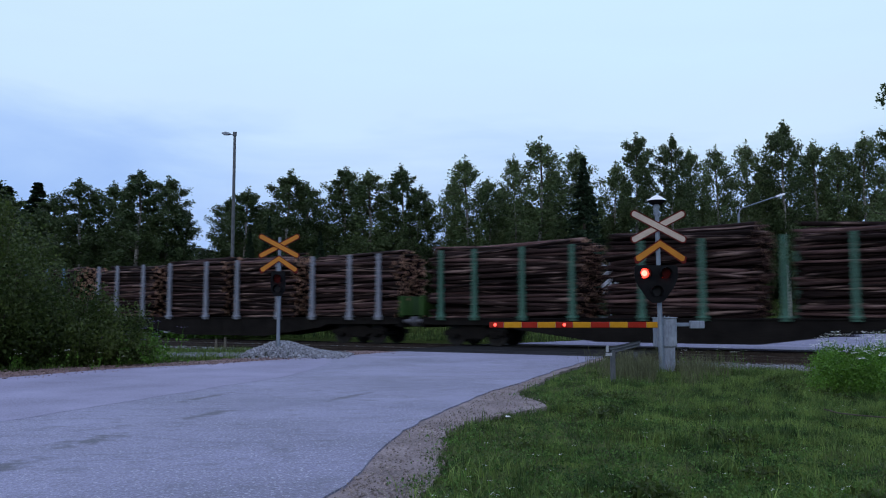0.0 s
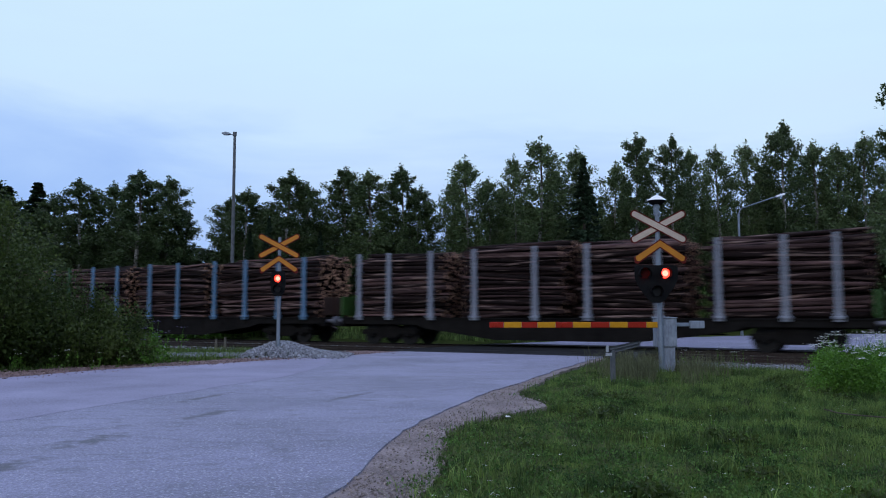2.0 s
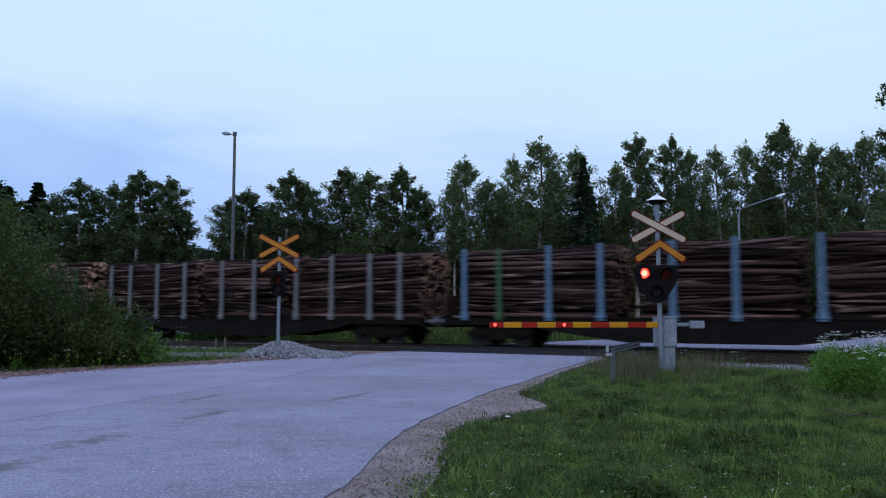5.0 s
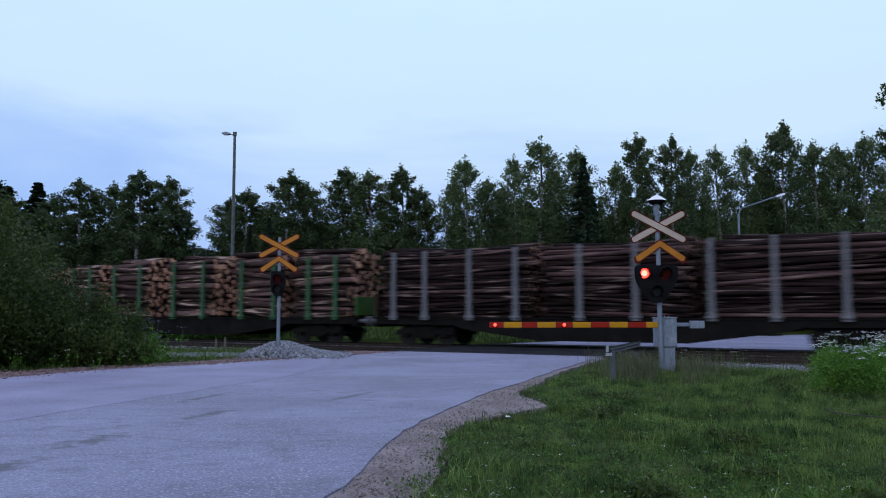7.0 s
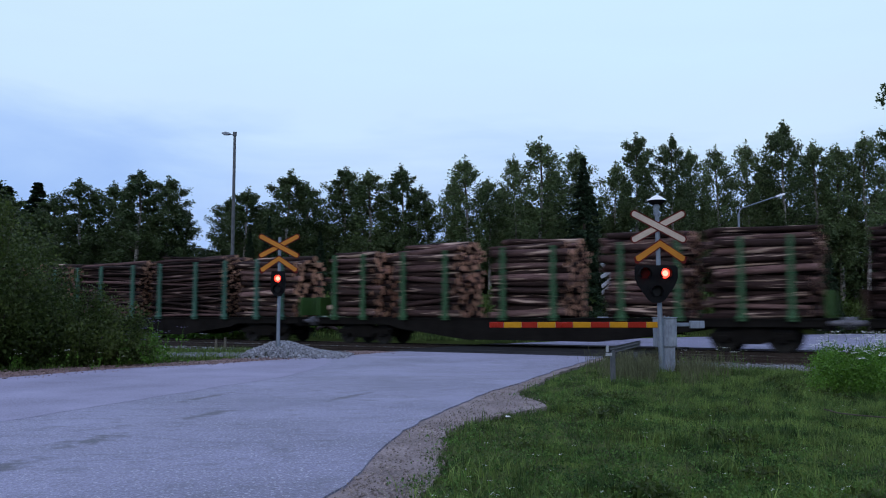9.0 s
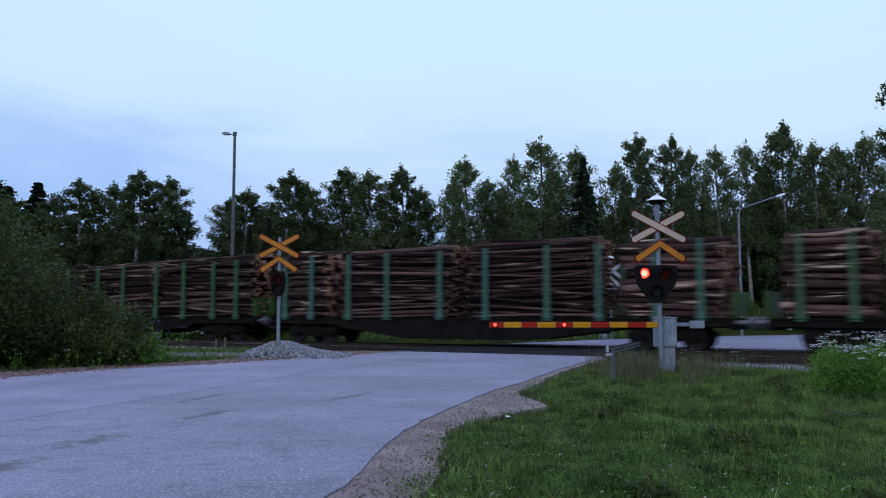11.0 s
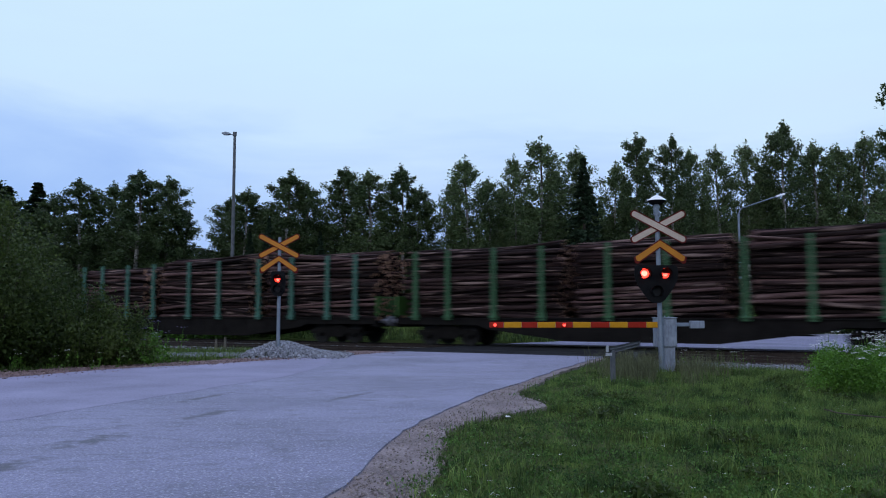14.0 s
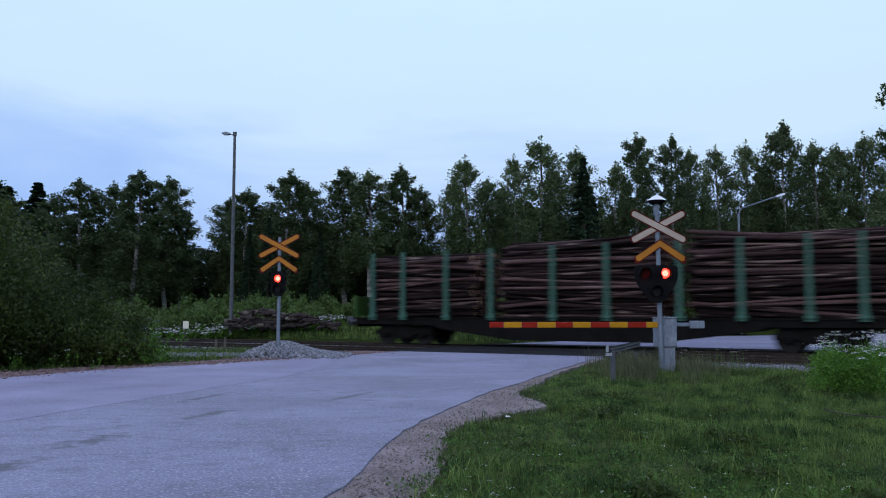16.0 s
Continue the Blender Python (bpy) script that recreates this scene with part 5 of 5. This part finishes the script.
def build_shrubs():
    big = shrub("alder_bush", 31, 6.1, 4.8, LEAF_BUSH, 62000, 0.085, "tall leafy alder bush at the road's edge")
    big.matrix_basis = pose(-12.7, 21.9, -0.1)
    low = shrub("alder_bush", 32, 3.6, 2.1, LEAF_BUSH, 26000, 0.075, "dark leafy bush at the foot of the alder")
    low.matrix_basis = pose(-9.9, 22.6, -0.1)
    low = shrub("alder_bush", 33, 2.6, 1.25, LEAF_WILLOW, 14000, 0.06, "low bush with lupins beside the track")
    low.matrix_basis = pose(-9.5, 23.4, -0.1)
    back = shrub("alder_bush", 36, 4.5, 3.0, LEAF_BUSH, 24000, 0.10, "leafy bush behind the tall alder")
    back.matrix_basis = pose(-13.6, 25.6, -0.1)
    first = shrub("willow_bush", 34, 3.2, 2.3, LEAF_WILLOW, 3700, 0.19, "round green willow bush before the wood", group="willow bushes before the wood")
    rnd = random.Random(8)
    for i in range(72):
        x = -33 + i * 1.15 + rnd.uniform(-0.5, 0.5) if i < 24 else 3.5 + (i - 24) * 2.3 + rnd.uniform(-1, 1) if i < 40 else -46 + (i - 40) * 3.1
        y = 57 + rnd.uniform(-1.5, 1.5) - (1.5 if i % 3 == 0 else 0) if i < 24 else 57 + 0.25 * (x - 3) + rnd.uniform(0, 1.0) if i < 40 else 70.5 + rnd.uniform(-1, 1)
        while rail_coords(x, y)[1] > -5.6:
            y += 0.5
        k = rnd.uniform(0.75, 1.2) * (1.45 if i >= 40 else 1.0)
        m = pose(x, y, height(x, y) - 0.05, 0, 0, 77 * i) @ Matrix.Diagonal((k, k, k, 1))
        if i:
            scale = first.scale.copy()
            copy_thing(first, m @ Matrix.Diagonal((1 / scale.x, 1 / scale.y, 1 / scale.z, 1)))
        else:
            first.matrix_basis = m


def blades(name, label, xy, tall, wide, mat, seed, lean=0.5, short=False):
    """Grass: a bent, pointed blade at each place."""
    rng = np.random.default_rng(seed)
    n = len(xy)
    z = np.array([height(x, y) for x, y in xy]) - 0.01
    h = tall * rng.uniform(0.45, 1.25, n) * np.array([(0.85 + 0.75 * noise.noise(Vector((x * 1.6, y * 1.6, 31)))) * (1 + 0.9 * smooth_step(2.5, 5.5, x) * short) for x, y in xy])
    a = rng.uniform(0, 2 * np.pi, n)
    d = np.stack([np.cos(a), np.sin(a), np.zeros(n)], 1)
    side = np.stack([-np.sin(a), np.cos(a), np.zeros(n)], 1)
    base = np.concatenate([xy, z[:, None]], 1)
    bend = (lean * rng.uniform(0.1, 1.2, n) * h)[:, None]
    mid = base + d * bend * 0.3 + np.array([0, 0, 1]) * (h * 0.6)[:, None]
    tip = base + d * bend + np.array([0, 0, 1]) * (h * rng.uniform(0.8, 1.0, n))[:, None]
    w = (wide * rng.uniform(0.6, 1.3, n))[:, None]
    if short:
        # short blades: one bent sliver each
        v = np.stack([base - side * w, base + side * w, tip], 1).reshape(-1, 3)
        faces = tris(n)
    else:
        v = np.stack([base - side * w, base + side * w, mid + side * w * 0.7, mid - side * w * 0.7, tip], 1).reshape(-1, 3)
        faces = []
        for i in range(n):
            b = 5 * i
            faces += [(b, b + 1, b + 2, b + 3), (b + 3, b + 2, b + 4)]
    return tagged(new(name, mesh_from(name, v.tolist(), faces, mat)), label, "grass", kind="stuff")


def free_ground(rng, n, inside):
    out = []
    while len(out) < n:
        p = inside(rng)
        if p is not None:
            out.append(p)
    return np.array(out)


def right_verge(rng):
    y = 5.0 + 22 * rng.random() ** 1.7
    x = rng.uniform(-1.0, 1.0) * 0.62 * y
    edge = side_of(ROAD_RIGHT, x, y) + shoulder_width(y) + 0.24 * noise.noise(Vector((x * 1.8, y * 1.8, 21)))
    if x < edge + rng.normal(0, 0.14):
        return None
    if rail_coords(x, y)[1] < (6.9 if x < 5.5 else 8.3):
        return None
    # bare spots of trodden earth
    for cx, cy, rx, ry in ((2.1, 9.9, 0.38, 0.5), (3.15, 8.9, 0.25, 0.3), (1.7, 11.6, 0.3, 0.6)):
        if ((x - cx) / rx) ** 2 + ((y - cy) / ry) ** 2 < 1 and rng.random() < 0.75:
            return None
    # thin, trodden patches
    if noise.noise(Vector((x * 0.8, y * 0.8, 9))) > 0.34 and rng.random() < 0.55:
        return None
    return x, y


def left_verge(rng):
    x, y = rng.uniform(-16, -2.5), rng.uniform(15, 33)
    if on_road(x, y, 0.7) or on_road(x + 1.5, y - 1.2) or x > side_of(ROAD_LEFT, x, y) - 1.0 or rail_coords(x, y)[1] < 6.8:
        return None
    return x, y


def far_bank(rng):
    s, o = rng.uniform(-45, 30), -5.6 - 15 * rng.random() ** 1.3
    p = rail_point(s, o)
    if on_road(p.x, p.y, 0.3) or p.y > 62:
        return None
    return p.x, p.y


def build_grass():
    rng = np.random.default_rng(4)
    blades("grass", "short rough green meadow grass", free_ground(rng, 210000, right_verge), 0.085, 0.0052, GRASS, 1, 0.8, True)
    blades("grass", "longer tufts in the meadow", free_ground(rng, 6000, lambda r: (lambda p: p if p is not None and noise.noise(Vector((p[0] * 1.1, p[1] * 1.1, 3))) > 0.12 else None)(right_verge(r))), 0.24, 0.005, GRASS, 2, 0.6)
    blades("grass", "rough grass beside the road and track", free_ground(rng, 16000, left_verge), 0.23, 0.007, GRASS, 3)
    blades("grass", "tall rough grass on the bank beyond the tracks", free_ground(rng, 22000, far_bank), 0.45, 0.016, GRASS, 5)

    def dry_spot(r):
        x, y = (4.75 + r.normal(0, 0.5), 19.6 + r.normal(0, 1.0)) if r.random() < 0.65 else (6.1 + r.normal(0, 0.5), 21.3 + r.normal(0, 0.7))
        if 0.257 < x / y < 0.287 and y < 21.6:
            return None
        return (x, y) if x > side_of(ROAD_RIGHT, x, y) + 0.5 and rail_coords(x, y)[1] > 6.6 else None
    blades("dry_grass", "tall dry brownish grass round the signal's foot", free_ground(rng, 4200, dry_spot), 0.60, 0.0045, DRY_GRASS, 6, 0.7)

    def worn_edge(r):
        p = right_verge(r)
        return p if p is not None and p[0] - side_of(ROAD_RIGHT, *p) - shoulder_width(p[1]) < abs(r.normal(0, 0.7)) else None
    blades("dry_grass", "short straw-coloured grass along the gravel", free_ground(rng, 15000, worn_edge), 0.065, 0.004, DRY_GRASS, 8, 0.9, True)

    def thatch(r):
        p = right_verge(r)
        return p if p is not None and noise.noise(Vector((p[0] * 0.9, p[1] * 0.55, 40))) + 0.35 * noise.noise(Vector((p[0] * 3, p[1] * 3, 41))) > 0.10 + 0.10 * (p[0] - 2.0) else None
    blades("dry_grass", "withered olive-brown blades among the meadow grass", free_ground(rng, 32000, thatch), 0.085, 0.0045, DRY_GRASS, 9, 0.8, True)

    def weeds(r):
        s = r.uniform(8.5, 22)
        p = rail_point(s, 7.2 + r.normal(0, 0.4))
        return p.x, p.y
    blades("dry_grass", "sparse dry stalks along the ballast", free_ground(rng, 1400, weeds), 0.42, 0.005, DRY_GRASS, 7, 0.4)


def build_weeds():
    """Broad-leaved weeds low in the meadow."""
    rng = np.random.default_rng(23)
    spots = free_ground(rng, 2600, right_verge)
    cen = np.array([(x, y, height(x, y) + 0.05) for x, y in spots])
    count = 62000
    v = leaf_cloud(rng, cen, rng.uniform(0.10, 0.24, len(cen)), count, 0.026, flat=0.35)
    tagged(new("meadow_weed", mesh_from("meadow_weed", v.tolist(), tris(count), LEAF_CLOVER)), "broad-leaved green weeds low in the meadow", "weeds", kind="stuff")


def build_tufts():
    """Knee-high clumps of coarse grass and dark dock leaves that stand out of the meadow."""
    rng = np.random.default_rng(61)
    xy = []
    for x, y in free_ground(rng, 46, right_verge):
        n, r = int(rng.integers(40, 110)), rng.uniform(0.06, 0.2)
        xy += [(x + r * rng.normal(), y + r * rng.normal()) for _ in range(n)]
    blades("grass", "coarse tufts standing out of the meadow", np.array(xy), 0.2, 0.005, GRASS, 12, 0.9)
    spots = np.concatenate([free_ground(rng, 26, right_verge), np.array([(1.55, 6.5), (1.7, 6.45), (1.62, 6.62), (2.9, 7.6), (3.4, 9.6)])])
    spots = [p for p in spots if p[0] > side_of(ROAD_RIGHT, *p) + shoulder_width(p[1]) + 0.5]
    cen = np.array([(x, y, height(x, y) + 0.06) for x, y in spots])
    v = leaf_cloud(rng, cen, rng.uniform(0.12, 0.26, len(cen)), 5200, 0.05, flat=0.45)
    tagged(new("dock_plant", mesh_from("dock_plant", v.tolist(), tris(5200), LEAF_BUSH)), "dark low leaf clumps in the meadow", "weeds", kind="stuff")


def umbels(name, label, places, tall, disc, petals, seed, herb=900, herb_size=0.09, flower=None):
    """Flowering herbs: stems, leaves low down and flat white heads."""
    rng = np.random.default_rng(seed)
    verts, faces, index = [], [], []
    for x, y in places:
        z = height(x, y)
        h = tall * rng.uniform(0.62, 1.08)
        lx, ly = rng.normal(0, 0.12, 2) * h
        b = len(verts)
        top = np.array([x + lx, y + ly, z + h])
        verts += [(x - 0.004, y, z), (x + 0.004, y, z), tuple(top + [0.003, 0, 0]), tuple(top - [0.003, 0, 0])]
        faces.append((b, b + 1, b + 2, b + 3))
        index.append(0)
        for _ in range(petals):
            c = top + rng.normal(0, 1, 3) * np.array([disc, disc, disc * 0.2])
            r = disc * rng.uniform(0.25, 0.5)
            a = rng.uniform(0, 3)
            b = len(verts)
            for k in range(4):
                verts.append((c[0] + r * math.cos(a + k * 1.571), c[1] + r * math.sin(a + k * 1.571), c[2] + rng.normal(0, 0.15) * r))
            faces.append((b, b + 1, b + 2, b + 3))
            index.append(1)
        if herb:
            cen = np.array([[x + lx * t, y + ly * t, z + h * t] for t in (0.15, 0.35, 0.55, 0.7)])
            v = leaf_cloud(rng, cen, np.array([0.22, 0.24, 0.2, 0.14]) * tall, herb, herb_size)
            b = len(verts)
            verts += v.tolist()
            faces += tris(herb, b)
            index += [0] * herb
    return tagged(new(name, mesh_from(name, verts, faces, [LEAF_HERB, flower or PETAL], index)), label, "wildflowers", kind="stuff")


def build_flowers():
    rng = np.random.default_rng(12)
    spots = []
    while len(spots) < 330:
        x, y = rng.normal(9.4, 1.5), rng.normal(16.6, 1.1)
        if x > 0.445 * y + 0.5 * rng.random() ** 2 and x < 14:
            spots.append((x, y))
    umbels("cow_parsley", "thick stand of white-flowering cow parsley", spots[:210], 1.10, 0.06, 20, 1, herb=220, herb_size=0.046)
    umbels("roadside_herb", "bright green leafy herbs under the cow parsley", spots[210:], 0.92, 0.02, 1, 7, herb=300, herb_size=0.046)
    spots = [(rng.uniform(6.2, 8.2), rng.uniform(20.5, 22.5)) for _ in range(15)]
    umbels("cow_parsley", "scattered cow parsley by the ballast", spots, 0.6, 0.045, 8, 2, herb=3, herb_size=0.05)
    spots = [tuple(free_ground(rng, 1, right_verge)[0]) for _ in range(210)]
    umbels("clover_flower", "small white flowers dotted in the meadow", spots, 0.14, 0.014, 6, 3, herb=0)
    spots = [(rng.uniform(-12.0, -7.5), rng.uniform(20.2, 21.4)) for _ in range(12)] + [(rng.normal(-8.3, 0.5), rng.uniform(23, 24.5)) for _ in range(14)]
    umbels("cow_parsley", "a few white umbels before the bush", spots, 0.5, 0.045, 8, 4, herb=14, herb_size=0.06)
    spots = [(rng.uniform(-24, -6.5), rng.uniform(51.5, 54.5)) for _ in range(240)]
    umbels("cow_parsley", "white-flowering herbs on the bank beyond the tracks", spots, 0.75, 0.17, 14, 5, herb=14, herb_size=0.2)
    spots = [(rng.normal(-9.0, 0.7), rng.normal(23.0, 0.6)) for _ in range(40)]
    umbels("lupin", "violet lupins among the low bushes", spots, 1.2, 0.05, 12, 6, herb=20, flower=PETAL_BLUE)

build_ground()
build_roads()
build_track(0.0, "railway track under the train, rusty rails on dark ballast")
build_track(4.5, "empty railway track with rusty rails on dark ballast")
build_crossing()
build_train()
build_signal("crossing_signal", pose(5.69, 21.5, -0.15), "crossing signal with faded white cross and blinking red lamps", SIGN_FADED, lean=-0.04)
build_signal("crossing_signal", pose(-5.3, 26.5, 0.1) @ Matrix.Diagonal((0.91, 0.91, 0.91, 1)), "crossing signal with orange cross on a gravel heap", SIGN_YELLOW, twin=False, cap=False)
build_signal("crossing_signal", pose(9.4, 46.0, 0.0, 0, 0, 25), "back of a grey crossing signal beyond the tracks", SIGN_YELLOW, back=True)
build_barrier()
build_street_lamps()
build_guard_rail()
build_small_things()
build_brush_pile()
build_wood()
build_shrubs()
build_stones()
build_grit()
build_litter()
build_grass()
build_weeds()
build_tufts()
build_flowers()
motions()
